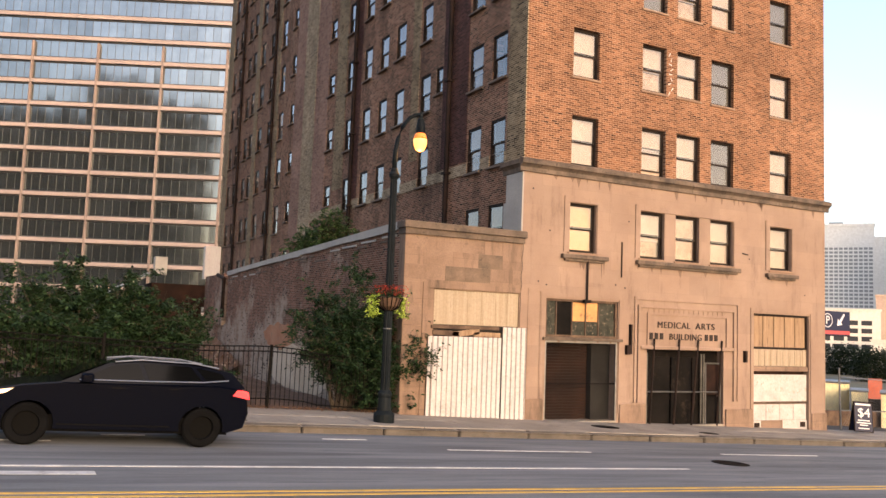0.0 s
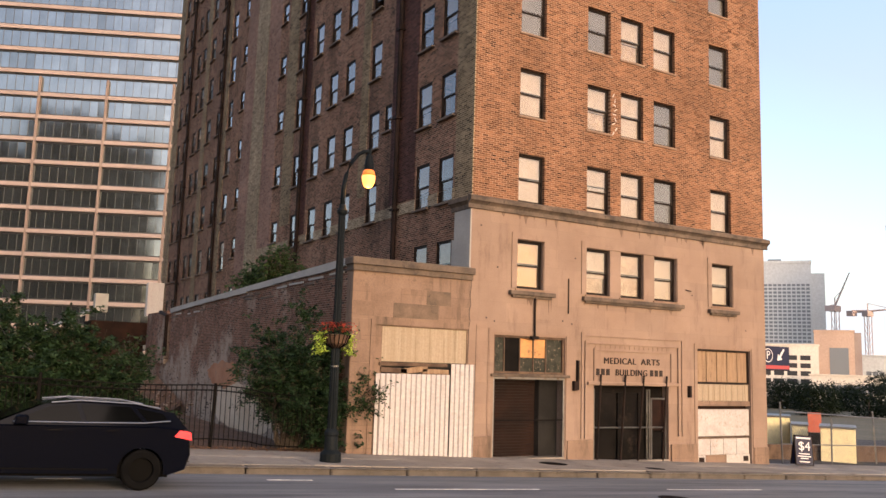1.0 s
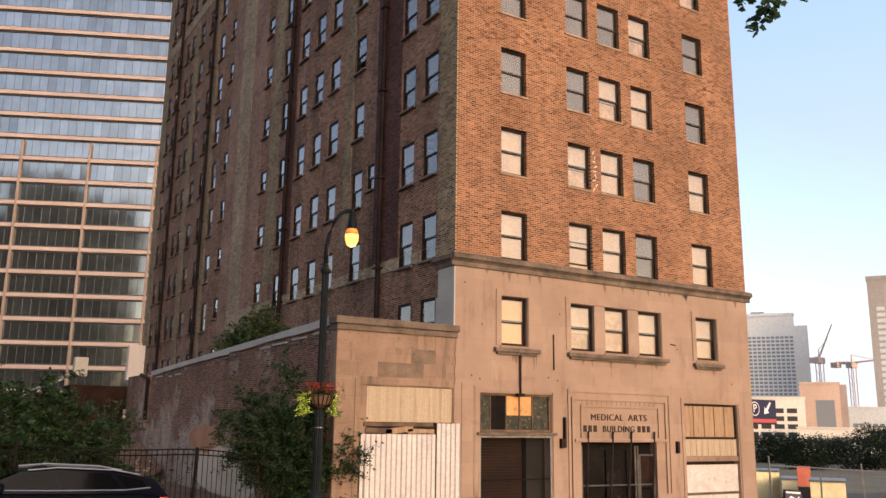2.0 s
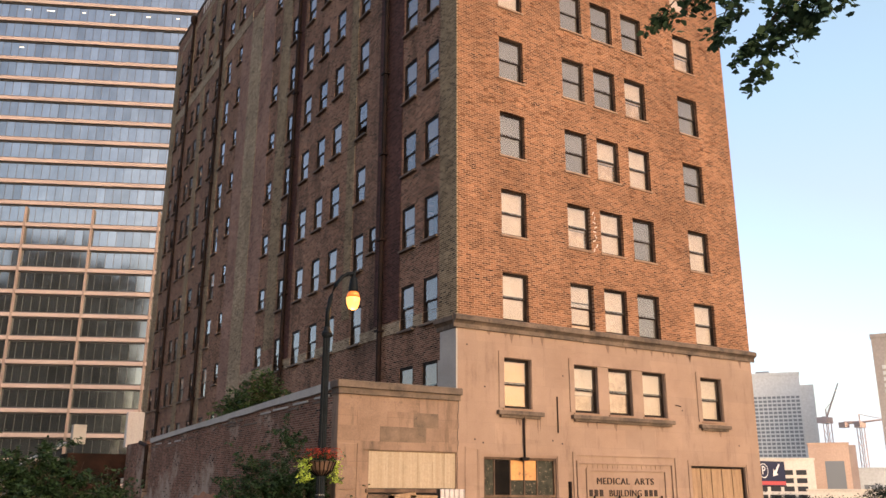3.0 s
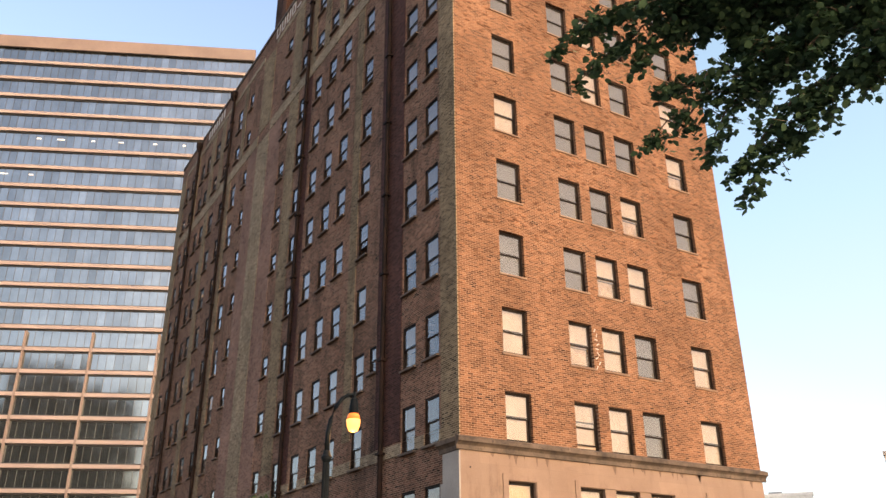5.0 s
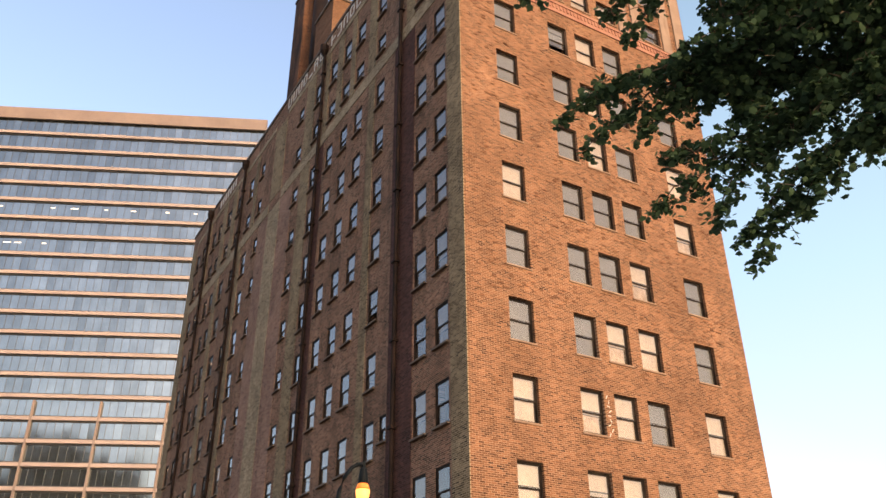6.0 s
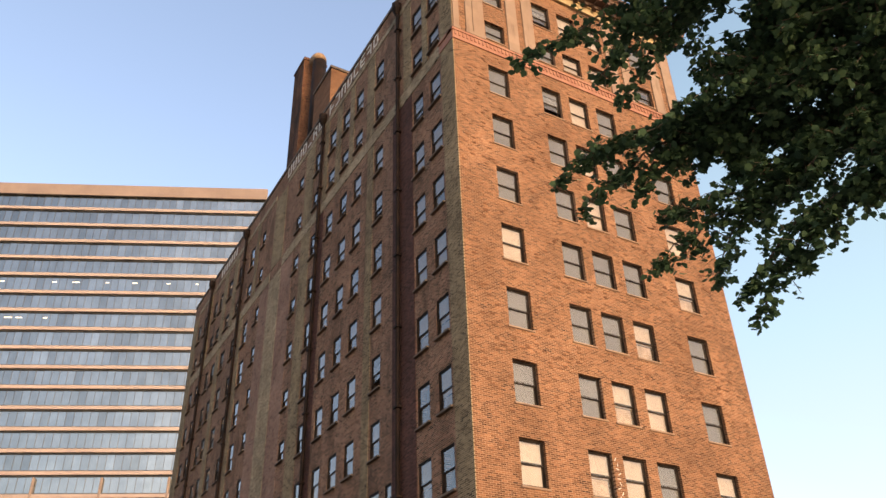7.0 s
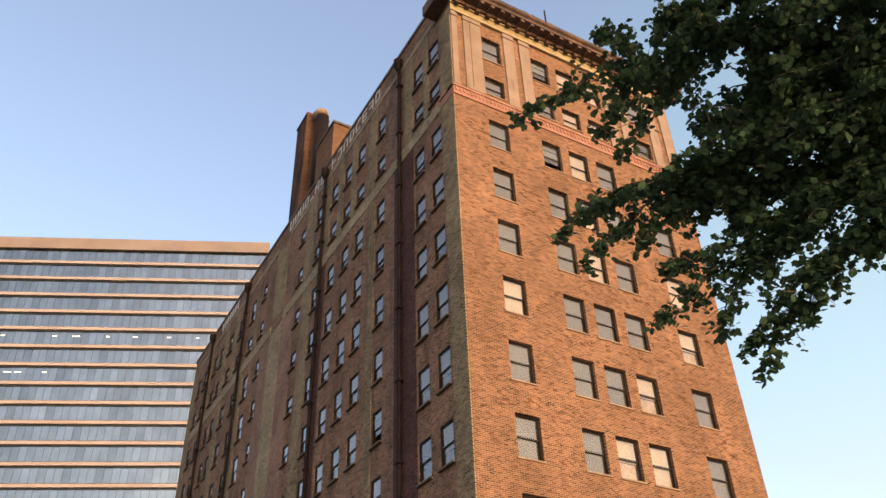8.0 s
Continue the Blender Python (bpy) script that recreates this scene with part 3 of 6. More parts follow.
# roof, parapet and the room behind the windows
part("roof_slab", Shape().box(0.4, WIDE - 0.4, 0.4, DEEP - 0.4, 37.2, 37.5), M_SOOT, tower)
s = Shape()
s.box(-0.06, 0.5, 0.9, DEEP + 0.05, ROOF - 0.25, ROOF, chamfer=0.03)
s.box(WIDE - 0.5, WIDE + 0.06, 0.9, DEEP + 0.05, ROOF - 0.25, ROOF, chamfer=0.03)
s.box(0.5, WIDE - 0.5, DEEP - 0.5, DEEP + 0.05, ROOF - 0.25, ROOF, chamfer=0.03)
part("parapet_coping", s, M_SOOT, tower, "dark weathered coping")
# the rooms' darkness is painted on these walls and floors
part("room_wall", Shape().box(1.0, WIDE - 1.0, 1.05, 1.15, -1, 37), M_DARK, tower, "near-black wall standing in for unlit rooms")
part("room_wall", Shape().box(1.0, 1.1, 1.15, DEEP - 1, -1, 37), M_DARK, tower, "near-black wall standing in for unlit rooms")
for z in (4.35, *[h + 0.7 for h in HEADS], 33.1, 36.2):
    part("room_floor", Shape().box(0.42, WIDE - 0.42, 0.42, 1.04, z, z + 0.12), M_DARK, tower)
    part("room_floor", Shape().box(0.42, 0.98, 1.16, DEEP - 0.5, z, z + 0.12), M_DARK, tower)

# string course between stone and brick
sc = Shape()
for (a, b) in ((-0.17, WIDE + 0.17),):
    prof = [(0.0, 7.80), (-0.06, 7.80), (-0.06, 7.93), (-0.12, 7.99), (-0.19, 8.03), (-0.19, 8.16), (0.0, 8.235)]
    sc.add([(a, y, z) for y, z in prof] + [(b, y, z) for y, z in prof], [tuple(range(7)), tuple(range(13, 6, -1))] + [(i, i + 7, (i + 1) % 7 + 7, (i + 1) % 7) for i in range(7)])
part("string_course", sc, M_SOOT, tower, "dark weathered stone string course")
part("string_course", Shape().box(0.0, WIDE, 0.0, 0.4, 7.92, 8.22), M_LIME_D, tower)
sr = Shape()
prof = [(0.0, 7.80), (-0.06, 7.80), (-0.06, 7.93), (-0.12, 7.99), (-0.19, 8.03), (-0.19, 8.16), (0.0, 8.235)]
sr.add([(x, 0.0, z) for x, z in prof] + [(x, 1.15, z) for x, z in prof], [tuple(range(7)), tuple(range(13, 6, -1))] + [(i, i + 7, (i + 1) % 7 + 7, (i + 1) % 7) for i in range(7)])
part("string_course_return", sr, M_SOOT, tower)
part("cement_return", Shape().box(-0.05, -0.003, 0.0, 0.95, 5.7, 7.78).box(-0.04, -0.003, 0.95, 1.1, 5.7, 6.9), M_STUCCO, tower, "grey cement render patch on the corner")
part("wall_foot", Shape().box(0.4, WIDE - 0.4, 0.4, 0.9, -1.2, -0.75), M_SOOT, tower)

# proud bricks, in ragged clumps of the front, toned to paint shadow lines
M_PROUD = surface("shadow_toned_brick", (0.085, 0.037, 0.019), (0.19, 0.088, 0.046), 0.85, 3.0, 30, 0.3)
proud_brick = Shape().box(0, 0.2, -0.018, 0.0, 0, 0.058, chamfer=0.004).mesh("brick", M_PROUD)
rk = random.Random(77)
near_bricks, far_bricks = 0, Shape()
while near_bricks < 300:
    cx, cz = rk.uniform(0.1, WIDE - 0.3), rk.uniform(8.35, 30.3)
    for _ in range(rk.randrange(2, 9)):
        x = round((cx + rk.gauss(0, 0.9)) / 0.106) * 0.106
        z = round((cz + rk.gauss(0, 0.5)) / 0.0677) * 0.0677 + 0.005
        if not (0.02 < x < WIDE - 0.25 and 8.3 < z < 30.35) or any(h[0] - 0.24 < x < h[1] + 0.06 and h[2] - 0.15 < z < h[3] + 0.02 for h in front_holes):
            continue
        if z < 19 and near_bricks < 300:
            near_bricks += 1
            part("brick", proud_brick, None, tower, at=(x, 0, z))
        else:
            far_bricks.box(x, x + 0.2, -0.018, 0.0, z, z + 0.058)
tagged(part("bricks", far_bricks.mesh("bricks", M_PROUD), None, tower), kind="stuff")

# terracotta belt and attic piers
s = Shape()
s.box(-0.10, WIDE + 0.1, -0.10, 0.4, 30.92, 31.06, chamfer=0.02)
s.box(-0.04, WIDE + 0.04, -0.05, 0.4, 30.45, 30.92)
part("terracotta_belt", s, M_TERRA, tower, "orange terracotta belt course")
for k in range(66):
    x = 0.05 + k * 0.2035
    part("belt_bracket", Shape().prism([(x, 30.66), (x + 0.09, 30.66), (x + 0.09, 30.90), (x, 30.90)], -0.085, -0.05), M_TERRA, tower)
s = Shape()
s.box(-0.10, -0.03, 0.0, 1.15, 30.92, 31.06)
s.box(-0.05, -0.03, 0.0, 1.15, 30.45, 30.92)
part("belt_return", s, M_TERRA, tower)
for a, b in ((0.02, 0.33), (0.68, 1.04), (1.06, 1.66), (2.96, 3.56), (3.90, 4.50), (8.95, 9.55), (9.85, 10.45), (11.8, 12.4), (12.75, 13.38)):
    s = Shape()
    s.box(a, b, -0.07, 0.0, 31.07, 36.14, chamfer=0.015)
    s.box(a - 0.03, b + 0.03, -0.10, 0.0, 31.07, 31.3, chamfer=0.015)
    s.box(a - 0.03, b + 0.03, -0.11, 0.0, 35.85, 36.14, chamfer=0.015)
    part("attic_pier", s, M_LIME, tower, "pale stone attic pier")
part("frieze", Shape().box(-0.03, WIDE + 0.03, -0.14, 0.4, 36.16, 36.62).box(-0.06, WIDE + 0.06, -0.2, 0.4, 36.62, 36.72), M_FRIEZE, tower, "mossy painted frieze")
s = Shape()
prof = [(0.5, 36.73), (-0.30, 36.73), (-0.36, 36.86), (-0.82, 36.90), (-0.86, 37.02), (-0.98, 37.10), (-1.02, 37.24), (-0.2, 37.42), (0.5, 37.42)]
a, b = -0.75, WIDE + 0.75
n = len(prof)
s.add([(a, y, z) for y, z in prof] + [(b, y, z) for y, z in prof], [tuple(range(n)), tuple(range(2 * n - 1, n - 1, -1))] + [(i, i + n, (i + 1) % n + n, (i + 1) % n) for i in range(n)])
s.box(-0.75, 0.0, 0.5, 1.3, 36.75, 37.42)
part("cornice", s, M_CORN, tower, "rusted projecting metal cornice")
for k in range(25):
    x = -0.45 + k * 0.59
    part("cornice_bracket", Shape().prism([(x, 36.72), (x + 0.2, 36.72), (x + 0.2, 36.88), (x, 36.88)], -0.8, -0.3).prism([(x, 36.5), (x + 0.2, 36.5), (x + 0.2, 36.72), (x, 36.72)], -0.42, -0.2), M_CORN, tower)
for k in range(60):
    x = -0.7 + k * 0.25
    part("cresting_tooth", Shape().box(x, x + 0.12 + 0.06 * rng.random(), -0.95 + 0.1 * rng.random(), -0.75, 37.2, 37.30 + 0.12 * rng.random()), M_CORN, tower)
part("front_parapet", Shape().box(0.0, WIDE, 0.35, 0.75, 36.72, 38.2), M_BRICK_S, tower)


# windows of the tower
MESHES = {}


def bars(w, h, t, y0, y1):
    s = Shape()
    s.box(0, t, y0, y1, 0, h)
    s.box(w - t, w, y0, y1, 0, h)
    s.box(t, w - t, y0, y1, h - t, h)
    s.box(t, w - t, y0, y1, 0, t)
    return s


def shared(key, make, mat):
    if key not in MESHES:
        MESHES[key] = make().mesh(key[0], mat, tidy=key[0] != "pane")
    return MESHES[key]


# cream and brown are blinds; grey entries paint the sky's reflection
BLIND_OR_REFLECTION = {"c": (M_CREAM, 1.0), "g": (M_GREY, 1.0), "a": (M_AMBER, 1.0), "h": (M_CREAM, 0.62), "t": (M_CREAM, 0.97), "s": (M_CREAM, 0.55), "b": (M_BROWN, 1.0), "w": (M_CREAM, 0.5), "o": (M_GREY, 0.5)}


def sash_window(parent, m, w, h, kind, sill_mat, gl=M_GLASS):
    w, h = round(w, 2), round(h, 2)
    win = part("window", shared(("window_frame", w, h), lambda: bars(w, h, 0.055, 0.0, 0.12), M_FRAME), None, parent, at=m)
    half = h / 2
    lift = half * 0.5 if kind == "o" else (half * 0.16 if kind == "t" else 0.0)
    up = part("upper_sash", shared(("sash", w, h), lambda: bars(w - 0.11, half, 0.042, 0.0, 0.03), M_FRAME), None, win, at=(0.055, 0.03, half - 0.05))
    low = part("lower_sash", shared(("sash", w, h), None, M_FRAME), None, win, at=(0.055, 0.064, 0.05 + lift))
    for z, y in ((half - 0.05, 0.042), (0.05 + lift, 0.076)):
        p = part("pane", shared(("pane", w, h, gl.name), lambda: Shape().add([(0, 0, 0), (w - 0.19, 0, 0), (w - 0.19, 0, half - 0.08), (0, 0, half - 0.08)], [(0, 1, 2, 3)]), gl), None, win, at=pose(0.095, y + rng.uniform(-0.002, 0.002), z + 0.04, rng.uniform(-0.25, 0.25), 0, rng.uniform(-0.3, 0.3)))
        p.visible_shadow = False
    if kind in BLIND_OR_REFLECTION:
        mat, share = BLIND_OR_REFLECTION[kind]
        part("blind_or_reflection", shared(("blind_or_reflection", w, h, kind), lambda: Shape().box(0.03, w - 0.03, 0.122, 0.128, h - 0.05 - (h - 0.08) * share, h - 0.04), mat), None, win)
        if kind in "sh":
            part("curtain", shared(("curtain", w, h, kind), lambda: Shape().box(0.06, w - 0.06, 0.2, 0.21, 0.05, h - 0.05 - (h - 0.08) * share), M_BROWN), None, win)
    sill = shared(("sill", w, h, sill_mat.name), lambda: Shape().box(-0.06, w + 0.06, -0.15, 0.0, -0.08, -0.003, chamfer=0.012), sill_mat)
    part("sill", sill, None, win)
    return win


for a, b, c, d, k in front_holes + top_holes:
    sash_window(tower, pose(a, 0.11, c), b - a, d - c, k, M_SILL)
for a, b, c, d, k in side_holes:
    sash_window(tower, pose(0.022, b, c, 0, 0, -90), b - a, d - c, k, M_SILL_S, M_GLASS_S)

# stone trims round the second floor windows
for a, b, c, d in ((1.74, 2.78, 5.44, 7.0), (4.58, 8.76, 5.44, 7.0), (10.58, 11.68, 5.40, 7.0)):
    s = Shape()
    s.box(a - 0.22, a - 0.02, -0.035, 0.0, c, d + 0.02)
    s.box(b + 0.02, b + 0.22, -0.035, 0.0, c, d + 0.02)
    s.box(a - 0.22, b + 0.22, -0.035, 0.0, d + 0.02, d + 0.2)
    part("window_surround", s, M_LIME, tower, "raised limestone window surround")
for a, b, z in ((1.42, 3.20, 5.36), (4.38, 9.02, 5.36), (10.33, 11.93, 5.30)):
    part("stone_sill", Shape().box(a, b, -0.16, 0.0, z - 0.13, z, chamfer=0.015).box(a + 0.12, b - 0.12, -0.09, 0.0, z - 0.21, z - 0.13), M_SOOT, tower, "sooty stone sill")
s = Shape()
s.tube([(2.43, -0.06, 5.2), (2.43, -0.06, 3.95)], 0.035)
s.box(2.30, 2.56, -0.11, 0, 3.86, 3.96)
part("drip_pipe", s, M_PIPE, tower, "rusty drip pipe below the sill")
for a, b, d, z0, z1 in ((3.80, 3.83, 0.04, 4.75, 5.9), (4.17, 4.24, 0.10, 2.30, 3.25), (4.02, 4.16, 0.12, 2.28, 2.58), (9.27, 9.37, 0.12, 2.1, 2.5)):
    part("wall_bracket", Shape().box(a, b, -d, 0, z0, z1), M_PIPE, tower, "small dark iron fixing on the stone")

# dark dribbles that run down the stone below ledges
M_DRIB = surface("dark_water_stain", (0.115, 0.079, 0.057), (0.165, 0.113, 0.083), 0.9, 2.5, 25, 0.2)
rd = random.Random(52)
for a, b, z, longest, n in ((1.5, 3.15, 5.14, 0.5, 5), (4.45, 8.95, 5.14, 0.28, 6), (10.4, 11.9, 5.08, 0.3, 3), (0.1, 13.4, 7.79, 0.34, 20), (0.85, 3.8, 2.66, 0.16, 4)):
    for _ in range(n):
        x, w, run = rd.uniform(a, b), rd.uniform(0.02, 0.10), longest * rd.uniform(0.2, 1.0)
        if z > 7 and any(h[0] - 0.25 < x < h[1] + 0.25 and h[3] > z - run - 0.25 for h in front_holes[:5]):
            continue
        edge = [(x - w, z), (x + w, z), (x + 0.6 * w, z - 0.4 * run), (x + 0.25 * w, z - run), (x - 0.1 * w, z - 0.8 * run), (x - 0.7 * w, z - 0.35 * run)]
        part("water_stain", Shape().prism(edge, -0.003, -0.0005), M_DRIB, tower)

# rain pipes on the flank
for y, z0, z1 in ((5.0, 5.9, 36.9), (14.75, 5.8, 37.0), (28.95, 5.6, 37.2), (37.45, 5.4, 37.4)):
    s = Shape().tube([(-0.14, y, z0), (-0.14, y, z1)], 0.10)
    s.lathe([(0.1, 0), (0.26, 0.35), (0.26, 0.75), (0.1, 0.8)], (-0.2, y, z1 - 0.1), 8)
    for k in range(9):
        z = z0 + 2.5 + k * 3.4
        s.box(-0.27, 0.0, y - 0.16, y + 0.16, z, z + 0.08)
    part("rain_pipe", s, M_PIPE, tower, "black rusty rain pipe")
# pale graffiti on the parapet: plain strokes
rq = random.Random(31)
for k, y in enumerate(np.arange(7.5, 20.6, 0.86)):
    if 14.0 < y < 15.2:
        continue
    for a, b, c, d in ((0, 0.15, 0.0, 0.84), (0, 0.62, 0.70, 0.84), (0.47, 0.62, 0.0, 0.84), (0, 0.55, 0.32, 0.45), (0, 0.6, 0.0, 0.13)):
        if rq.random() < 0.66:
            part("graffiti_stroke", Shape().box(-0.035, -0.031, y + a, y + b, 37.22 + c, 37.22 + d), M_CHALK, tower)
for y in np.arange(31.5, 35.5, 0.6):
    part("graffiti_stroke", Shape().box(-0.035, -0.031, y, y + 0.3, 37.3, 38.0), M_CHALK, tower)
for k in range(9):
    x, z = 5.78 + rq.uniform(-0.05, 0.1), 11.15 + k * 0.17
    part("graffiti_stroke", Shape().box(-0.07, 0.07, -0.006, -0.002, -0.014, 0.014), M_CHALK, tower, at=pose(x, 0, z, 0, rq.uniform(-80, 80), 0))
# masts on the roof edge
part("roof_mast", Shape().tube([(6.2, 0.2, 37.4), (6.2, 0.2, 40.2)], 0.045, 6), M_PIPE, tower, "thin roof mast")
for x in (4.2, 5.3, 7.4, 9.1, 10.6):
    part("roof_spike", Shape().tube([(x, -0.3, 37.3), (x, -0.3, 38.25)], 0.018, 5), M_PIPE, tower)

# chimney and stair head on the roof
chim = thing("chimney", "tall brick chimney with a metal duct elbow on the roof", "chimney", at=(0.6, 21.6, 37.5))
s = Shape().box(0, 1.75, 0, 2.0, 0, 11.9, chamfer=0.03)
s.box(-0.05, 1.80, -0.05, 2.05, 11.55, 11.75)
part("shaft", s, brickwork("chimney_brick", "X", (0.085, 0.035, 0.02), (0.15, 0.068, 0.04), (0.15, 0.105, 0.075), (0.025, 0.016, 0.012), 0.84, (0.022, 0.014, 0.011), (0.44, 0.66)), chim, "sooty orange brick shaft")
arc = [(0.85, 1.0 - 1.0 * (1 - math.cos(a)), 10.7 + 0.85 * math.sin(a)) for a in np.linspace(0, math.pi, 13)]
part("duct_elbow", Shape().tube(arc, 0.5, 16), M_RUST, chim, "rusty metal duct elbow", smooth=True)
part("duct", Shape().tube([(0.85, -1.0, 10.7), (0.85, -1.0, 0)], 0.5, 16), M_PIPE, chim, "sooty vertical metal duct", smooth=True)
hut = thing("stair_head", "small brick stair head on the roof", "roof hut", at=(0.7, 16.2, 37.5))
part("wall", Shape().box(0, 1.5, 0, 2.9, 0, 5.9), brickwork("hut_brick", "X", (0.11, 0.05, 0.027), (0.17, 0.085, 0.047), (0.17, 0.12, 0.085), (0.05, 0.025, 0.016)), hut)
part("roof", Shape().box(-0.08, 1.58, -0.08, 2.98, 5.9, 6.1), M_SOOT, hut)


# ---- shop fronts in the limestone foot ----
# moulded panel frames of the stone
def stone_frame(a, b, z0, z1, t=0.1, proud=0.04):
    s = Shape()
    s.box(a, b, -proud, 0, z1 - t, z1)
    s.box(a, a + t, -proud, 0, z0, z1 - t)
    s.box(b - t, b, -proud, 0, z0, z1 - t)
    part("stone_moulding", s, M_LIME, tower)


stone_frame(4.38, 9.07, 0.75, 4.17)
stone_frame(4.52, 8.85, 0.75, 3.90, 0.08, 0.06)
stone_frame(4.91, 8.50, 2.62, 3.67, 0.07, 0.05)
stone_frame(0.75, 3.85, 0.4, 4.12, 0.1, 0.03)
stone_frame(9.62, 12.78, -0.5, 4.02, 0.1, 0.03)
stone_frame(0.26, 0.78, 0.9, 4.22, 0.07, 0.02)
for k in range(16):
    x = 4.98 + k * 0.218
    part("dentil", Shape().box(x, x + 0.15, -0.014, 0.0, 3.68, 3.80), M_LIME, tower)
part("door_lintel", Shape().box(4.62, 8.86, -0.10, 0.0, 2.48, 2.58, chamfer=0.015), M_LIME, tower, "stone bead over the entrance")
for a, b in ((0.1, 0.86), (3.80, 4.88), (8.42, 9.7), (12.7, 13.5)):
    s = Shape().box(a, b, -0.07, 0.0, -1.0, base((a + b) / 2) + 0.62, chamfer=0.015)
    part("plinth", s, M_LIME_D, tower, "stained stone plinth")


def lettering(text, x, z, size, width):
    """Raised letters of the built-in font, as a mesh."""
    cu = bpy.data.curves.new("letters", "FONT")
    cu.body, cu.size, cu.extrude, cu.space_character = text, size, 0.012, 1.15
    tmp = bpy.data.objects.new("letters", cu)
    me = bpy.data.meshes.new_from_object(tmp)
    bpy.data.objects.remove(tmp)
    xs = [v.co.x for v in me.vertices]
    k = width / (max(xs) - min(xs))
    me.transform(Matrix.Diagonal((k, 1, 1, 1)))
    me.materials.append(M_LETTER)
    return part("sign_word", me, None, tower, "dark bronze raised letters", at=pose(x, -0.02, z, 90, 0, 0))


lettering("MEDICAL", 5.34, 3.18, 0.30, 1.42)
lettering("ARTS", 7.02, 3.18, 0.30, 0.87)
lettering("BUILDING", 5.86, 2.80, 0.30, 1.42)
for x0 in (5.03, 7.46):
    for k in range(3):
        part("numeral_bar", Shape().box(x0 + 0.22 * k, x0 + 0.22 * k + 0.13, -0.03, 0.0, 2.80, 3.01), M_LETTER, tower)

# west shop: mesh gate, peeling transom
gate = thing("mesh_gate", "grey chain mesh gate before a rusty brown shutter", "gate", at=(0, 0, 0))
s = Shape()
for a, b in ((0.93, 0.985), (3.66, 3.72)):
    s.box(a, b, 0.02, 0.07, base(2.3), 2.66)
s.box(0.985, 3.66, 0.02, 0.07, 2.60, 2.66)
part("gate_frame", s, M_STEEL, gate, "grey steel gate frame")
s = Shape()
gate_low = base(2.3)
M_ZINC = surface("dull_zinc_wire", (0.018, 0.016, 0.015), (0.036, 0.033, 0.03), 0.7, 3, 40, 0.1)
for k in range(-34, 36):
    for way in (1, -1):
        c = 2.32 + k * 0.075
        z0, z1 = gate_low, 2.6
        x0, x1 = c - way * (z1 - z0) / 2, c + way * (z1 - z0) / 2
        cut = [min(max(x, 0.99), 3.655) for x in (x0, x1)]
        if abs(cut[1] - cut[0]) > 0.05:
            s.tube([(x, 0.045 + 0.004 * way, z0 + (z1 - z0) * (x - x0) / (x1 - x0)) for x in cut], 0.0022, 3)
tagged(part("mesh", s, M_ZINC, gate, "fine grey wire mesh"), kind="stuff")
part("hasp", Shape().box(0.985, 3.66, 0.03, 0.06, 1.32, 1.36), M_IRON, gate)
# grey render taken near black: the recess shade is in its colour
M_CHEEK = surface("recess_shaded_render", (0.012, 0.0115, 0.011), (0.024, 0.023, 0.022), 0.9, 0.8, 30, 0.2)
shutter = thing("roller_shutter", "rusty brown roller shutter set back in the doorway", "shutter", at=(0, 0, 0))
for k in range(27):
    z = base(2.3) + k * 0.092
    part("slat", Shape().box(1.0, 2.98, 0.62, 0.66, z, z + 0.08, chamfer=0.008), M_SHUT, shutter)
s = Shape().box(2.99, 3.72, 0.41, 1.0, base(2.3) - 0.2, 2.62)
part("side_panel", s, M_CHEEK, shutter, "grey plastered door cheek with recess shade in its colour")
part("floor_step", Shape().box(0.93, 3.72, 0.0, 1.0, -0.6, base(2.3)), M_CONC, shutter)
transom = thing("shop_transom", "peeling dark transom with boards coloured by orange reflected light", "transom window", at=(0, 0, 0))
part("transom_frame", bars(2.79, 1.18, 0.07, 0.06, 0.16), M_WOOD, transom, at=(0.93, 0, 2.77))
for a, b, mat in ((1.0, 1.35, M_PEEL), (1.4, 1.95, M_BLACK), (2.0, 2.48, M_ORANGE), (2.52, 2.98, M_ORANGE), (3.02, 3.64, M_PEEL)):
    z = 2.84 if mat is not M_ORANGE else 3.28
    part("board", Shape().box(a, b, 0.12, 0.15, z, 3.87), mat, transom)
    if mat is M_ORANGE:
        part("board", Shape().box(a, b, 0.12, 0.15, 2.84, 3.27), M_PEEL, transom)
for x in (1.36, 1.96, 2.49, 2.99):
    part("glazing_bar", Shape().box(x, x + 0.035, 0.09, 0.15, 2.84, 3.88), M_WOOD, transom)
part("transom_sill", Shape().box(0.80, 3.85, -0.12, 0.06, 2.67, 2.76, chamfer=0.01), M_SOOT, transom, "dark iron door head")

# main entrance: black doors behind steel posts
ent = thing("entrance_screen", "black boarded entrance doors behind slanting steel posts", "entrance", at=(0, 0, 0))
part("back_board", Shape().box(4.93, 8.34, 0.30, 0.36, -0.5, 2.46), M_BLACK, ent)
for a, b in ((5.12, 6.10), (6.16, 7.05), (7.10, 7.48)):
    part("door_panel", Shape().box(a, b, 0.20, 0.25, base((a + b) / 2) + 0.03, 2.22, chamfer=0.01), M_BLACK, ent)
for x, t, w in ((5.10, 5.16, 0.05), (6.12, 6.24, 0.055), (6.90, 7.08, 0.055), (8.06, 8.16, 0.055)):
    part("slanting_post", Shape().tube([(x, 0.02, base(x)), (t, -0.10, 2.82)], w * 0.7, 6), M_PIPE, ent, "dark steel post")
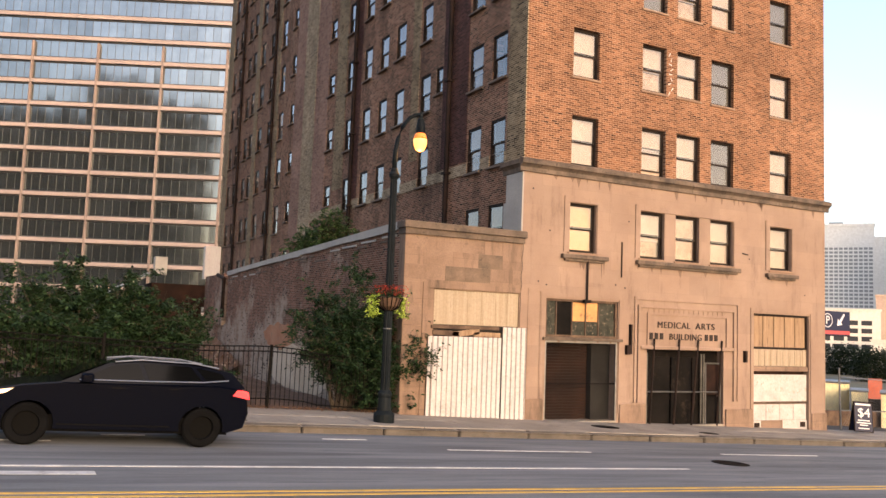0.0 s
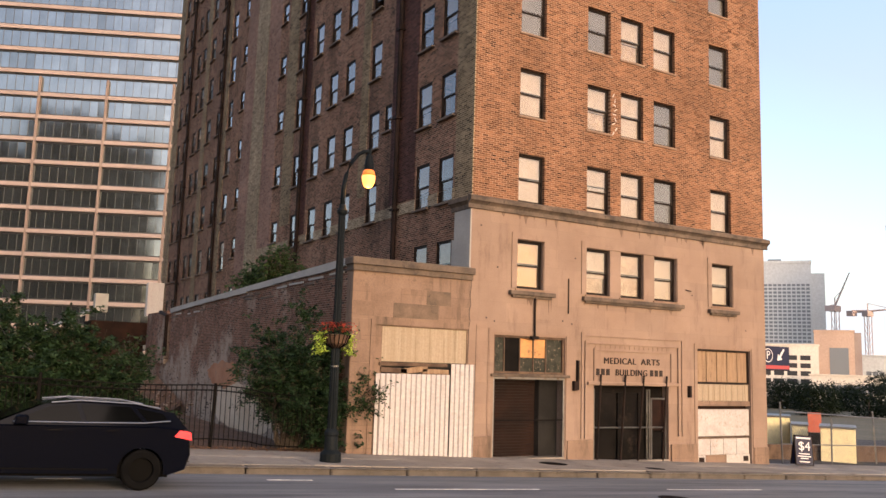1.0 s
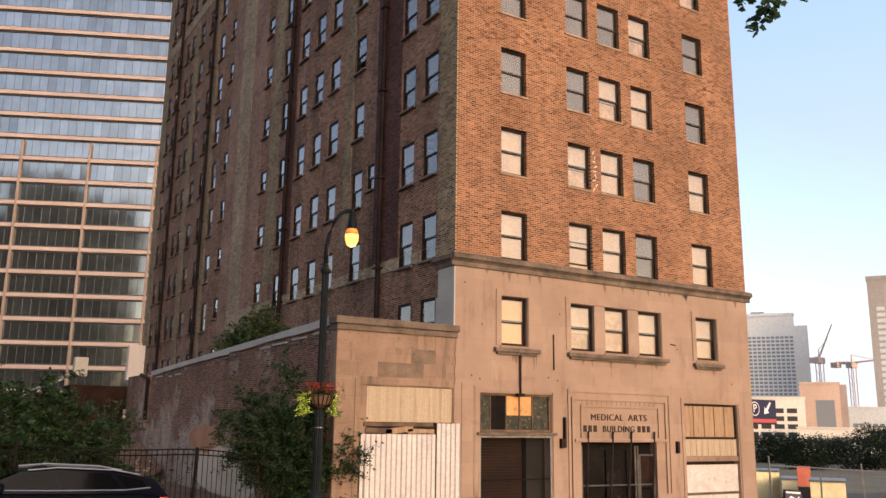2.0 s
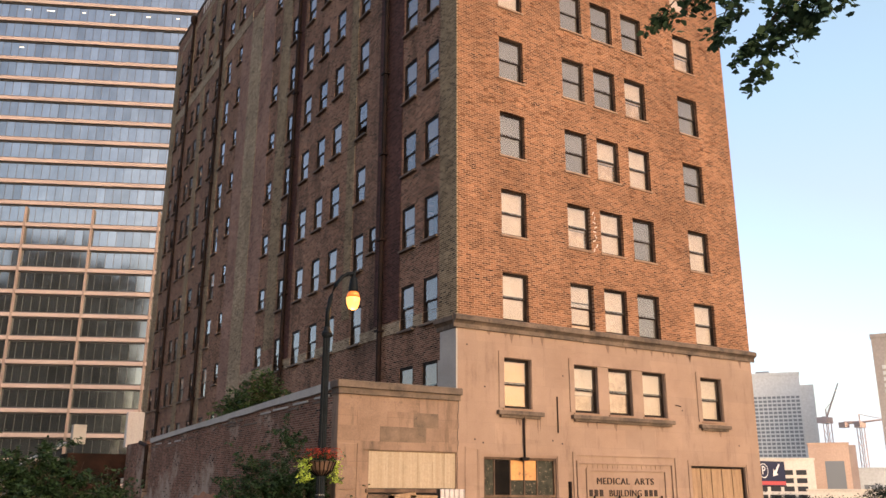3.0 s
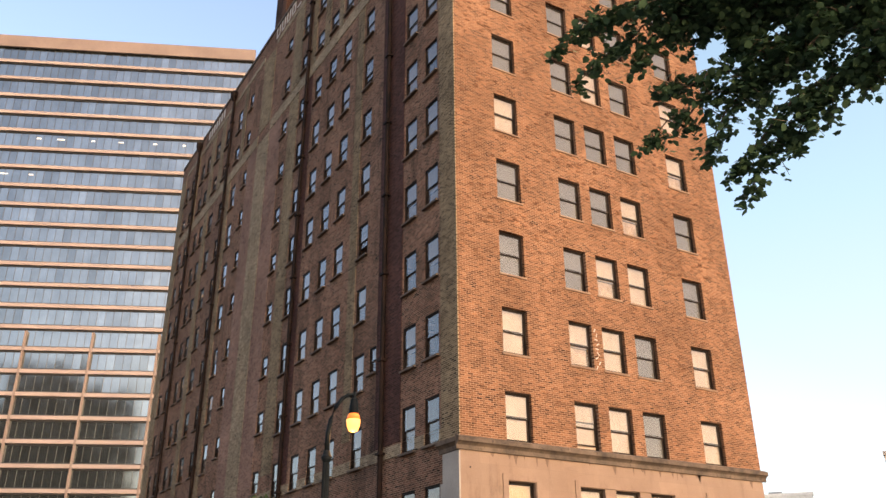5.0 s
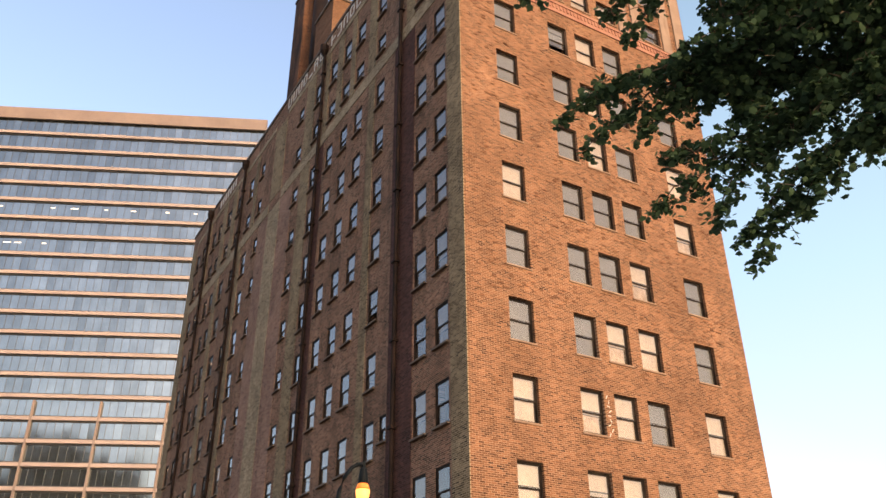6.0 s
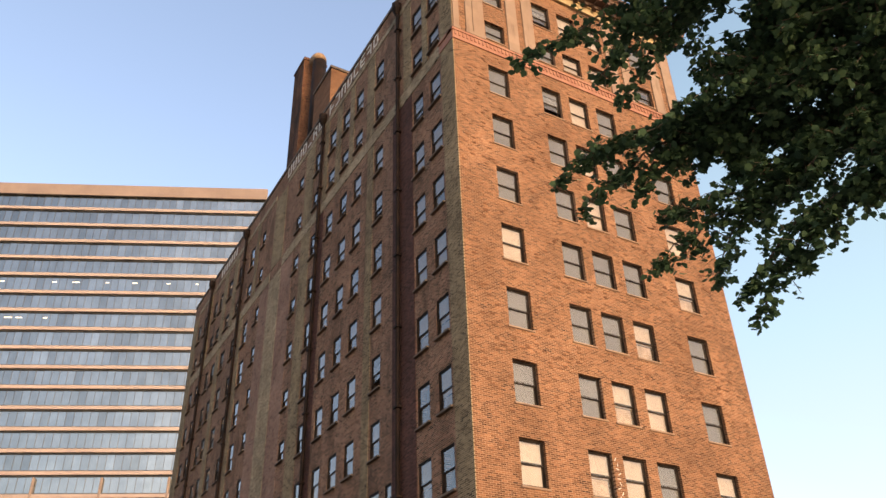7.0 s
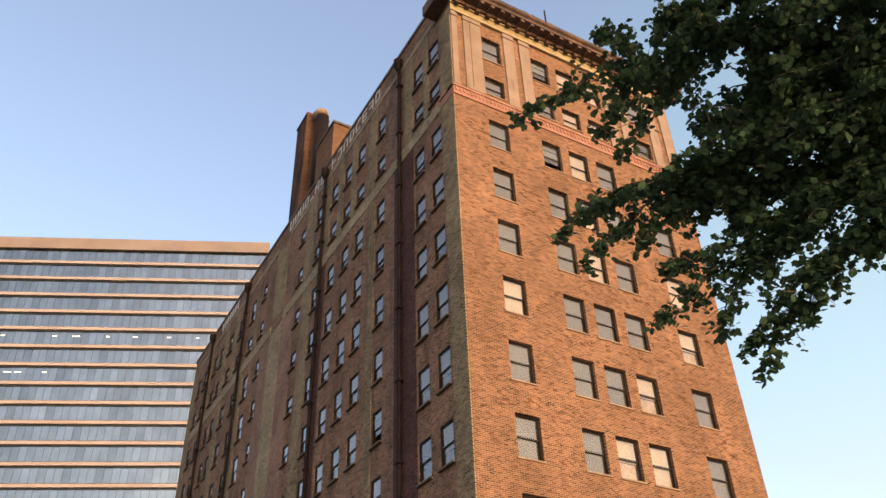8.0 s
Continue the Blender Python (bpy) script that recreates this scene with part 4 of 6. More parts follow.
for x in (5.02, 7.40, 7.52):
    part("steel_post", Shape().tube([(x, 0.10, base(x)), (x, 0.10, 2.35)], 0.03, 8), M_STEEL_D, ent)
part("cross_bar", Shape().tube([(5.0, 0.08, 1.08), (8.25, 0.08, 1.06)], 0.028, 8), M_STEEL_D, ent)
door = part("side_door", bars(0.72, 2.12, 0.05, 0.0, 0.05), M_STEEL_D, ent, "open grey steel framed door", at=(7.56, 0.06, base(8) + 0.03))
part("door_sheet", Shape().box(0.06, 0.66, 0.02, 0.03, 1.02, 2.06), M_SHUT, door)
part("door_sheet", Shape().box(0.06, 0.66, 0.02, 0.03, 0.05, 0.96), M_BLACK, door)
part("entrance_step", Shape().box(4.93, 8.34, 0.0, 0.9, -0.9, base(6.6) + 0.0), M_CONC, ent)

# east shop, boarded white
shop = thing("boarded_shop_front", "boarded shop window painted white with a tan transom", "shop front", at=(0, 0, 0))
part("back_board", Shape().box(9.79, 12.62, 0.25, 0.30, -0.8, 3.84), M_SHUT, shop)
for k in range(5):
    a = 9.86 + k * 0.55
    part("transom_board", Shape().box(a, a + 0.51, 0.14, 0.18, 2.66, 3.76), M_RUST, shop, "peeling tan board")
part("transom_frame", bars(2.83, 1.24, 0.06, 0.08, 0.2), M_FRAME, shop, at=(9.79, 0, 2.6))
for k in range(9):
    a = 9.82 + k * 0.31
    part("plank", Shape().box(a, a + 0.30, 0.10, 0.14, 1.98, 2.58, chamfer=0.008), M_BOARD, shop, "cream plank")
part("rail", Shape().box(9.79, 12.62, 0.04, 0.15, 1.80, 1.97, chamfer=0.01), M_LIME_D, shop)
M_SCUFF = surface("scuffed_white_board", (0.40, 0.375, 0.36), (0.33, 0.305, 0.285), 0.65, 2.5, 14, 0.15, stain=(0.22, 0.165, 0.13))
part("white_board", Shape().box(9.82, 12.60, 0.10, 0.13, 0.72, 1.68), M_SCUFF, shop, "scuffed white board")
part("board_rail", Shape().box(9.82, 12.60, 0.07, 0.14, 0.64, 0.70), M_WOOD, shop)
for k in range(4):
    a = 9.84 + k * 0.69
    part("white_board", Shape().box(a, a + 0.67, 0.10, 0.13, 0.06, 0.63, chamfer=0.006), M_SCUFF, shop)
part("white_plinth", Shape().box(9.82, 10.25, 0.09, 0.14, -0.30, 0.05), M_SCUFF, shop)
part("white_plinth", Shape().box(11.35, 12.60, 0.09, 0.14, -0.42, 0.05), M_SCUFF, shop)
part("stone_patch", Shape().box(10.26, 11.34, 0.09, 0.14, -0.4, 0.05), M_LIME_D, shop)
for x in (9.92, 12.25):
    part("vent", Shape().box(x, x + 0.24, 0.06, 0.10, -0.20, -0.02), M_PIPE, shop)


# ---- the low annex ----
annex = thing("annex", "low stone fronted brick annex with a boarded shop", "building", at=(0, 0, 0))
AX = -3.90
blocks = pierced(AX, -0.005, -0.8, 5.55, [(-2.92, -0.06, 0.0, 4.02)], on_front, 0.4)
part("front_wall", blocks, M_LIME_D, annex, "stained limestone ashlar front")
rs = random.Random(8)
M_ASH = surface("stained_ashlar", (0.150, 0.100, 0.071), (0.215, 0.146, 0.106), 0.88, 0.7, 20, 0.25, stain=(0.088, 0.064, 0.047))
M_ASH_D = surface("sooty_ashlar", (0.085, 0.064, 0.047), (0.165, 0.115, 0.082), 0.88, 1.6, 20, 0.25, stain=(0.05, 0.038, 0.030))
z = 4.28
row = 0
while z < 5.5:
    x = AX + 0.02 - 0.3 * (row % 2)
    while x < -0.1:
        w = rs.uniform(0.55, 1.0)
        a, b = max(x, AX + 0.01), min(x + w, -0.02)
        if b - a > 0.15:
            part("stone", Shape().box(a, b - 0.006, -0.008 - 0.004 * rs.random(), -0.002, z, z + 0.419, chamfer=0.002), M_ASH_D if row in (0, 1) and -3.0 < a < -1.1 and rs.random() < 0.75 else rs.choice((M_ASH, M_LIME_D)), annex)
        x += w
    z += 0.425
    row += 1
for z in np.arange(0.5, 4.2, 0.62):
    part("stone", Shape().box(AX + 0.01, -3.28, -0.022, -0.002, z, z + 0.60, chamfer=0.006), rs.choice((M_ASH, M_LIME_D)), annex)
s = Shape().box(-3.30, -3.14, -0.05, 0, 0.3, 4.2).box(-3.14, -0.04, -0.05, 0, 4.05, 4.2)
part("shop_surround", s, M_LIME_D, annex, "moulded stone surround")
s = Shape()
s.box(AX - 0.1, 0.10, -0.16, 0.42, 5.72, 5.92, chamfer=0.02)
s.box(AX - 0.04, 0.06, -0.08, 0.40, 5.55, 5.72)
part("front_coping", s, M_SOOT, annex, "dark weathered coping")


def annex_top(y):
    return 5.92 - 0.026 * y


ys = np.linspace(0.4, 21.6, 22)
za, zb = annex_top(0.4) - 0.2, annex_top(21.6) - 0.2
s = Shape().add([(x, y, z) for x in (AX, AX + 0.4) for y, z in ((0.4, -0.8), (21.6, -0.8), (21.6, zb), (0.4, za))], [(0, 1, 2, 3), (4, 5, 6, 7), (0, 1, 5, 4), (1, 2, 6, 5), (2, 3, 7, 6), (3, 0, 4, 7)])
part("side_wall", s, M_BRICK_A, annex, "old brick wall with flaking whitewash")
for k, (a, b) in enumerate(zip(ys, ys[1:])):
    za, zb = annex_top(a), annex_top(b)
    t = 0.19 + 0.05 * rs.random()
    c = Shape().add([(AX - 0.08, a + 0.01, za - t), (AX + 0.45, a + 0.01, za - t), (AX + 0.45, b, zb - t), (AX - 0.08, b, zb - t), (AX - 0.08, a + 0.01, za), (AX + 0.45, a + 0.01, za), (AX + 0.45, b, zb), (AX - 0.08, b, zb)],
                    [(0, 1, 2, 3), (4, 5, 6, 7), (0, 1, 5, 4), (1, 2, 6, 5), (2, 3, 7, 6), (3, 0, 4, 7)])
    part("coping_stone", c, M_STUCCO, annex, "grey concrete coping stone")
part("roof", Shape().box(AX + 0.4, 0.0, 0.4, 27.0, 4.9, 5.05), M_SOOT, annex)
part("rear_wall", Shape().box(AX, -0.2, 26.8, 27.1, -0.8, 5.25), M_BRICK_A, annex)
s = Shape().box(AX - 0.02, AX + 0.5, 22.5, 27.1, 2.6, 5.28)
part("rear_pier", s, M_BRICK_A, annex, "broken brick pier")
part("rear_footing", Shape().box(AX + 0.1, AX + 0.5, 21.6, 27.0, -0.5, 2.7), M_BRICK_A, annex)
# near-black sheet added for the shade inside the slot
part("slot_shade_sheet", Shape().box(AX + 0.3, AX + 0.5, 21.6, 22.5, 2.6, 5.2), M_DARK, annex)
part("bent_pipe", Shape().tube([(-0.16, 37.45, 6.2), (-0.4, 37.0, 5.6), (-1.6, 32.5, 5.2), (AX - 0.1, 23.6, 5.25), (AX - 0.12, 22.0, 5.0), (AX - 0.12, 22.0, 3.0)], 0.10), M_PIPE, annex, "bent black rain pipe")
# ragged brick patch edges: single proud bricks on the flank
bm = Shape().box(-0.012, 0.0, 0, 0.2, 0, 0.06, chamfer=0.004).mesh("brick", M_BRICK_A)
for k in range(140):
    y, z = rs.uniform(0.5, 20.5), base(AX) + rs.randrange(5, 78) * 0.0677
    if z < annex_top(y) - 0.35:
        part("brick", bm, None, annex, at=(AX, y, z))
# flaking plaster low on the flank, and rubble at its far end
M_PLAST = surface("flaking_cream_plaster", (0.40, 0.31, 0.225), (0.50, 0.41, 0.32), 0.9, 0.9, 22, 0.4, stain=(0.19, 0.125, 0.085))
M_RUSTY = surface("rust_washed_plaster", (0.27, 0.115, 0.060), (0.36, 0.19, 0.115), 0.9, 1.1, 22, 0.4, stain=(0.20, 0.13, 0.09))
for cy, cz, ry, rz, mat, words_of in ((9.2, 1.15, 4.6, 0.95, M_PLAST, "flaking cream plaster patch"), (12.0, 2.35, 2.4, 0.55, M_RUSTY, "rust stained plaster patch"), (4.2, 1.5, 1.6, 1.2, M_PLAST, "flaking cream plaster patch")):
    edge = [(cy + ry * (0.9 + 0.16 * noise.noise((3 * math.cos(a), 3 * math.sin(a), cy)) + rs.uniform(-0.04, 0.04)) * math.cos(a), max(cz + rz * (0.9 + 0.25 * noise.noise((4 * math.cos(a), 4 * math.sin(a), cy + 9)) + rs.uniform(-0.05, 0.05)) * math.sin(a), base(AX) - 0.1)) for a in np.linspace(0, 2 * math.pi, 60)[:-1]]
    n, off = len(edge), 0.019 if mat is M_RUSTY else 0.014
    p = Shape().add([(AX - off, y, z) for y, z in edge] + [(AX, y, z) for y, z in edge] + [(AX - off, cy, cz)], [(k, (k + 1) % n, 2 * n) for k in range(n)] + [(k, (k + 1) % n, (k + 1) % n + n, k + n) for k in range(n)])
    part("plaster_patch", p, mat, annex, words_of)
# broken corbel courses under the coping
for row in range(3):
    y = 0.6
    while y < 21.0:
        run = rs.uniform(0.25, 1.5)
        if rs.random() < (0.75, 0.45, 0.3)[row]:
            z = annex_top(y) - 0.34 - 0.115 * row
            part("corbel_brick", Shape().box(AX - 0.045 + 0.012 * row, AX, y, y + run, z - 0.06, z, chamfer=0.006), rs.choice((M_STUCCO, M_BRICK_A, M_SOOT)), annex)
        y += run + rs.uniform(0.05, 0.7)
rub = Shape().box(-0.1, 0.1, -0.05, 0.05, -0.03, 0.03, chamfer=0.006).mesh("rubble_brick", M_BRICK_A)
for k in range(110):
    y, x = rs.gauss(22.5, 2.6), AX - abs(rs.gauss(0, 0.7))
    h = max(0.0, 1.5 - 0.9 * (AX - x) - 0.18 * abs(y - 23))
    solo("loose_brick", rub, None, "broken brick lying in a rubble heap", "brick", "rubble heap", at=pose(x, y, base(x) + 0.28 + h * rs.random(), rs.uniform(0, 60), rs.uniform(0, 60), rs.uniform(0, 180)))
heap = sheet((-7.2, AX), (17.5, 27.5), 0.45, lambda x, y: base(x) + 0.1 + max(0.0, 1.5 - 0.75 * (AX - x) - 0.2 * abs(y - 23)) + 0.12 * noise.noise((x * 2, y * 2, 1)))
solo("rubble_heap", heap, M_SOIL, "heap of earth and brick rubble against the annex", "rubble", kind="stuff")
# shop boards
part("upper_board", Shape().box(-2.92, -0.06, 0.03, 0.08, 3.02, 4.02, chamfer=0.01), M_BOARD, annex, "cream painted plywood board")
for k, (x0, x1, z0, z1, roll) in enumerate(((-3.0, -0.75, 2.90, 3.0, 0), (-2.95, -2.1, 2.72, 2.86, 2), (-2.3, -1.4, 2.66, 2.82, -7), (-1.6, -0.7, 2.70, 2.84, 1), (-1.3, -0.75, 2.6, 2.72, 0))):
    part("splintered_board", Shape().box(0, x1 - x0, -0.03, 0.05, 0, z1 - z0, chamfer=0.008), (M_WOOD, M_WOOD, M_RUST, M_RUST, M_WOOD)[k], annex, "splintered board", at=pose(x0, -0.02, z0, 0, roll, 0))
# near-black sheet added for the shade behind the boards
part("gap_shade_sheet", Shape().box(-2.92, -0.06, 0.16, 0.2, 0.1, 3.02), M_DARK, annex)
part("threshold", Shape().box(-3.0, 0.0, 0.0, 0.4, -0.5, 0.3), M_CONC, annex)


def corrugated(a, b, z0, z1, pitch=0.165, depth=0.045):
    s = Shape()
    pts = []
    x = a
    while x < b:
        pts += [(x, 0.0), (x + pitch * 0.62, 0.0), (x + pitch * 0.74, depth), (x + pitch * 0.88, depth)]
        x += pitch
    pts = [p for p in pts if p[0] <= b]
    n = len(pts)
    for off in (0.0, 0.004):
        s.v += [(x, y + off, base(x) + z0) for x, y in pts] + [(x, y + off, z1) for x, y in pts]
        k = len(s.v) - 2 * n
        s.f += [(k + i, k + i + 1, k + n + i + 1, k + n + i) for i in range(n - 1)]
    return s


screen = thing("corrugated_screen", "white painted corrugated steel screen over the shop", "screen", at=(0, 0, 0))
part("sheet", corrugated(-3.12, -0.68, 0.01, 2.68), M_WHITE, screen, at=(0, -0.115, 0))
part("sheet", corrugated(-0.66, 0.18, 0.0, 3.0), M_WHITE, screen, at=(0, -0.125, 0))
for x in (-3.0, -1.9, -0.8):
    part("batten", Shape().box(x, x + 0.06, -0.072, -0.055, base(x), 2.5), M_WOOD, screen)


# crack and old fixing holes in the stone
crack = [(0.03 + 0.018 * math.sin(k * 1.7) + 0.012 * math.sin(k * 4.1) - 0.004 * k, -0.012, 5.6 - k * 0.16) for k in range(20)]
part("crack", Shape().tube(crack, 0.007, 4), M_DARK, tower, "dark crack between tower and annex")
for x, z in ((1.0, 6.05), (0.62, 4.45), (0.92, 4.36), (3.6, 4.5), (3.98, 4.42), (9.55, 5.75), (4.1, 6.6), (0.35, 7.3), (12.4, 4.6)):
    part("fixing_hole", Shape().lathe([(0.028, 0), (0.02, 0.012)], n=8), M_DARK, tower, at=pose(x, -0.002, z, 90, 0, 0))
part("loose_bracket", Shape().tube([(9.2, -0.03, 5.92), (9.42, -0.08, 5.88)], 0.018, 5), M_PIPE, tower)


# ---- pavement slabs and kerb stones ----
for x, y, r in ((2.1, -1.5, 0.42), (-9.2, -2.5, 0.0), (-10.1, -2.45, 0.0), (5.3, -2.4, 0.3)):
    cs = Shape().lathe([(r, 0), (r, 0.008), (r * 0.9, 0.012), (0.01, 0.012)], n=20) if r else Shape().box(-0.38, 0.38, -0.24, 0.24, 0, 0.01, chamfer=0.004)
    solo("utility_cover", cs, M_IRON, "dark iron utility cover set in the footway", "utility cover", at=pose(x, y, base(x) + 0.007, 0, 2.7, 0))
slab = Shape().box(0, 1.49, 0, 1.62, -0.06, 0.0, 0.047, chamfer=0.012).mesh("slab", M_CONC)
slab_b = Shape().box(0, 1.49, 0, 1.62, -0.06, 0.006, 0.047, chamfer=0.018).mesh("slab", M_CONC)
rp = random.Random(3)
for k in range(-26, 30):
    for j in range(2):
        x = k * 1.5 + 0.4 * j
        part("slab", rp.choice((slab, slab_b)), None, pavement, at=pose(x, -2.92 + 1.64 * j, base(x) + rp.uniform(-0.004, 0.004), rp.uniform(-0.25, 0.25), rp.uniform(-0.2, 0.2), 0))
stone = Shape().box(0, 1.97, 0, 0.3, -0.35, 0.0, 0.047, chamfer=0.035).mesh("kerb_stone", M_KERB)
kerb = thing("kerb", "worn buff granite kerb stones along the gutter", "kerb", kind="structure", at=(0, 0, 0))
for k in range(-20, 25):
    x = k * 2.0 + 0.3
    part("kerb_stone", stone, None, kerb, at=pose(x, -3.25 + rp.uniform(-0.02, 0.02), base(x) + rp.uniform(-0.02, 0.01), rp.uniform(-1, 1), rp.uniform(-0.3, 0.3), rp.uniform(-0.3, 0.3)))


# ---- iron fence by the lot ----
FY = 0.45
fence = thing("iron_fence", "black wrought iron fence, partly bent, beside the empty lot", "fence", at=(0, 0, 0))


def fence_top(x):
    return base(x) + (1.52 + 0.1 * math.exp(-((x + 7.4) / 1.2) ** 2) - 0.05 * (x > -6.5))


for x in (-3.35, -7.5, -11.6, -15.7, -19.8, -23.9):
    part("post", Shape().box(-0.035, 0.035, -0.035, 0.035, 0, 1.72, chamfer=0.008), M_IRON, fence, at=pose(x, FY, base(x) - 0.05, 0, 1.5 if x == -7.5 else 0, 0))
xs = np.linspace(-24, -3.35, 60)


def bow(x):
    return FY - 0.22 * math.exp(-((x + 5.3) / 0.8) ** 2)


for up in (0.0, -0.13, -1.36):
    part("rail", Shape().tube([(x, FY if up < -1 else (FY + bow(x)) / 2, fence_top(x) + up) for x in xs], 0.019, 6), M_IRON, fence)
for k in range(160):
    x = -3.45 - k * 0.128
    t, b = fence_top(x), base(x) + 0.08
    mid = bow(x)
    part("picket", Shape().tube([(x, FY, b), (x, mid, (b + t) * 0.5), (x, (FY + mid) / 2, t + 0.0)], 0.0105, 5), M_IRON, fence)


# ---- leaves ----
def leaves(spots, size, rnd, lobes=False, droop=0.4, aim=None):
    """Many leaves, one folded or lobed blade at each spot."""
    s = Shape()
    if lobes:
        ring = [(0, 0), (0.24, 0.06), (0.42, 0.16), (0.40, 0.34), (0.52, 0.56), (0.32, 0.66), (0.0, 1.0), (-0.32, 0.66), (-0.52, 0.56), (-0.40, 0.34), (-0.42, 0.16), (-0.24, 0.06)]
    else:
        ring = [(0, 0), (0.24, 0.3), (0.2, 0.65), (0, 1.0), (-0.2, 0.65), (-0.24, 0.3)]
    for p in spots:
        k = size * rnd.uniform(0.65, 1.3)
        up = Vector((rnd.gauss(0, 0.6), rnd.gauss(0, 0.6), 1)).normalized()
        way = Vector((rnd.gauss(0, 1), rnd.gauss(0, 1), rnd.gauss(-droop, 0.5)))
        way = (way - up * way.dot(up)).normalized()
        out = way.cross(up)
        n = len(s.v)
        for a, b in ring:
            q = Vector(p) + k * (out * a + way * b + up * (-0.25 * abs(a) - 0.15 * b * b))
            s.v.append(tuple(q))
        s.f.append(tuple(range(n, n + len(ring))))
    return s


def limb(a, b, sag, rnd, n=9, wob=0.12):
    a, b = Vector(a), Vector(b)
    out = []
    for i in range(n):
        t = i / (n - 1)
        p = a.lerp(b, t)
        p.z += sag * math.sin(math.pi * t)
        if 0 < i < n - 1:
            p += Vector((rnd.gauss(0, wob), rnd.gauss(0, wob), rnd.gauss(0, wob)))
        out.append(p)
    return out


def shrub(name, at, blobs, count, size, label, seed, mat, stems=26):
    """A shrub: stems from the ground fanning into leafy sprays, with gaps and a ragged outline."""
    rnd = random.Random(seed)
    ob = thing(name, label, "shrub", at=at)
    s, spots = Shape(), []
    total = sum(r * r for *_, r in blobs)
    for cx, cy, cz, r in blobs:
        each = count * r * r / total / stems
        for _ in range(stems):
            d = Vector((rnd.gauss(0, 1), rnd.gauss(0, 0.8), rnd.gauss(0.3, 0.8))).normalized()
            tip = Vector((cx, cy, cz)) + d * r * rnd.uniform(0.45, 1.3)
            path = limb((cx * 0.45 + rnd.gauss(0, 0.15), cy * 0.35, 0.0), tip, 0.25, rnd, 8, 0.06)
            s.tube(path, [0.022 * (1 - 0.85 * i / 7) for i in range(8)], 4)
            for _ in range(5):
                a = path[rnd.randrange(3, 8)]
                b = a + (d * 0.5 + Vector((rnd.gauss(0, 0.6), rnd.gauss(0, 0.6), rnd.gauss(0.1, 0.5)))) * (0.22 + 0.22 * r)
                s.tube([a, a.lerp(b, 0.5) + Vector((0, 0, 0.03)), b], [0.008, 0.006, 0.003], 3)
                for _ in range(int(each / 5)):
                    spots.append(a.lerp(b, rnd.random() ** 0.8) + Vector((rnd.gauss(0, 0.05), rnd.gauss(0, 0.05), rnd.gauss(0, 0.04))))
    spots = [q for q in spots if q.z > 0.05]
    part("stem", s, M_BARK, ob)
    tagged(part("foliage", leaves(spots, size, rnd).mesh("foliage", mat, tidy=False), None, ob), kind="stuff")
    return ob


zl = base(-10)
shrub("shrub", (-11.6, 2.4, zl), [(-2.0, 0, 1.2, 1.15), (-0.6, 0.3, 2.1, 1.2), (0.9, 0.2, 1.5, 1.15), (1.8, 0, 0.9, 0.85), (-0.5, -0.3, 0.8, 1.0), (0.9, 0.4, 2.5, 0.75), (-1.6, 0.4, 2.6, 0.8), (2.5, 0.2, 1.9, 0.55), (2.3, -0.2, 0.8, 0.9), (-0.2, -0.4, 1.3, 1.1)], 80000, 0.115, "dense wild green shrub growing behind the iron fence", 11, M_SHRUB)
shrub("shrub", (-16.0, 2.8, base(-16)), [(-1.6, 0, 1.2, 1.2), (0.2, 0.2, 1.8, 1.2), (1.5, 0, 1.0, 1.1), (0.5, 0.5, 2.6, 0.8)], 36000, 0.11, "dense wild green shrub growing behind the iron fence", 12, M_SHRUB)
shrub("shrub", (-4.55, 1.0, base(-5)), [(-1.0, 0.2, 2.5, 0.95), (0.0, 0.2, 3.1, 1.0), (-0.25, 0.1, 1.75, 1.0), (0.55, -0.2, 2.1, 0.9), (0.5, -0.3, 1.2, 0.95), (0.1, 0.0, 0.7, 0.8), (0.75, -0.4, 0.55, 0.75), (-1.4, 0, 2.0, 0.7), (1.15, -1.15, 1.5, 0.35)], 64000, 0.105, "tall leafy shrub grown through the fence beside the annex", 13, M_SHRUB, 34)
shrub("roof_bush", (-2.2, 12.6, 5.0), [(0, -1.8, 1.9, 0.7), (0.2, -0.8, 1.4, 0.7), (-0.2, 0.6, 1.2, 0.75), (0, 1.9, 0.8, 0.65)], 8000, 0.15, "green bush growing on the annex roof", 14, leafy("bright_bush_leaf", (0.022, 0.048, 0.016), (0.062, 0.105, 0.036)))
# leaf litter along the lot
rl = random.Random(21)
spots = [(rl.uniform(-22, -4), rl.gauss(0.55, 0.28), 0) for _ in range(2600)]
litter = leaves([(x, y, base(x) + 0.03 + 0.02 * rl.random()) for x, y, _ in spots], 0.05, rl).mesh("leaf_litter", leafy("dead_leaf", (0.10, 0.045, 0.02), (0.22, 0.12, 0.06), 0.1), tidy=False)
solo("leaf_litter", litter, None, "brown dead leaves along the footway edge", "leaf litter", kind="stuff")


# ---- the overhanging maple on the near side ----
rt = random.Random(5)
tree = thing("street_tree", "dark green maple overhanging the near side of the street", "tree", at=(0, 0, 0))
root = Vector((-3.6, -19.3, base(-3.6)))
fork = Vector((-4.1, -19.3, 9.6))
s, spots = Shape(), []
s.tube([root, root + Vector((0.02, 0.0, 0.5)), (-3.8, -19.25, 4.6), fork], [0.32, 0.25, 0.21, 0.15], 12)


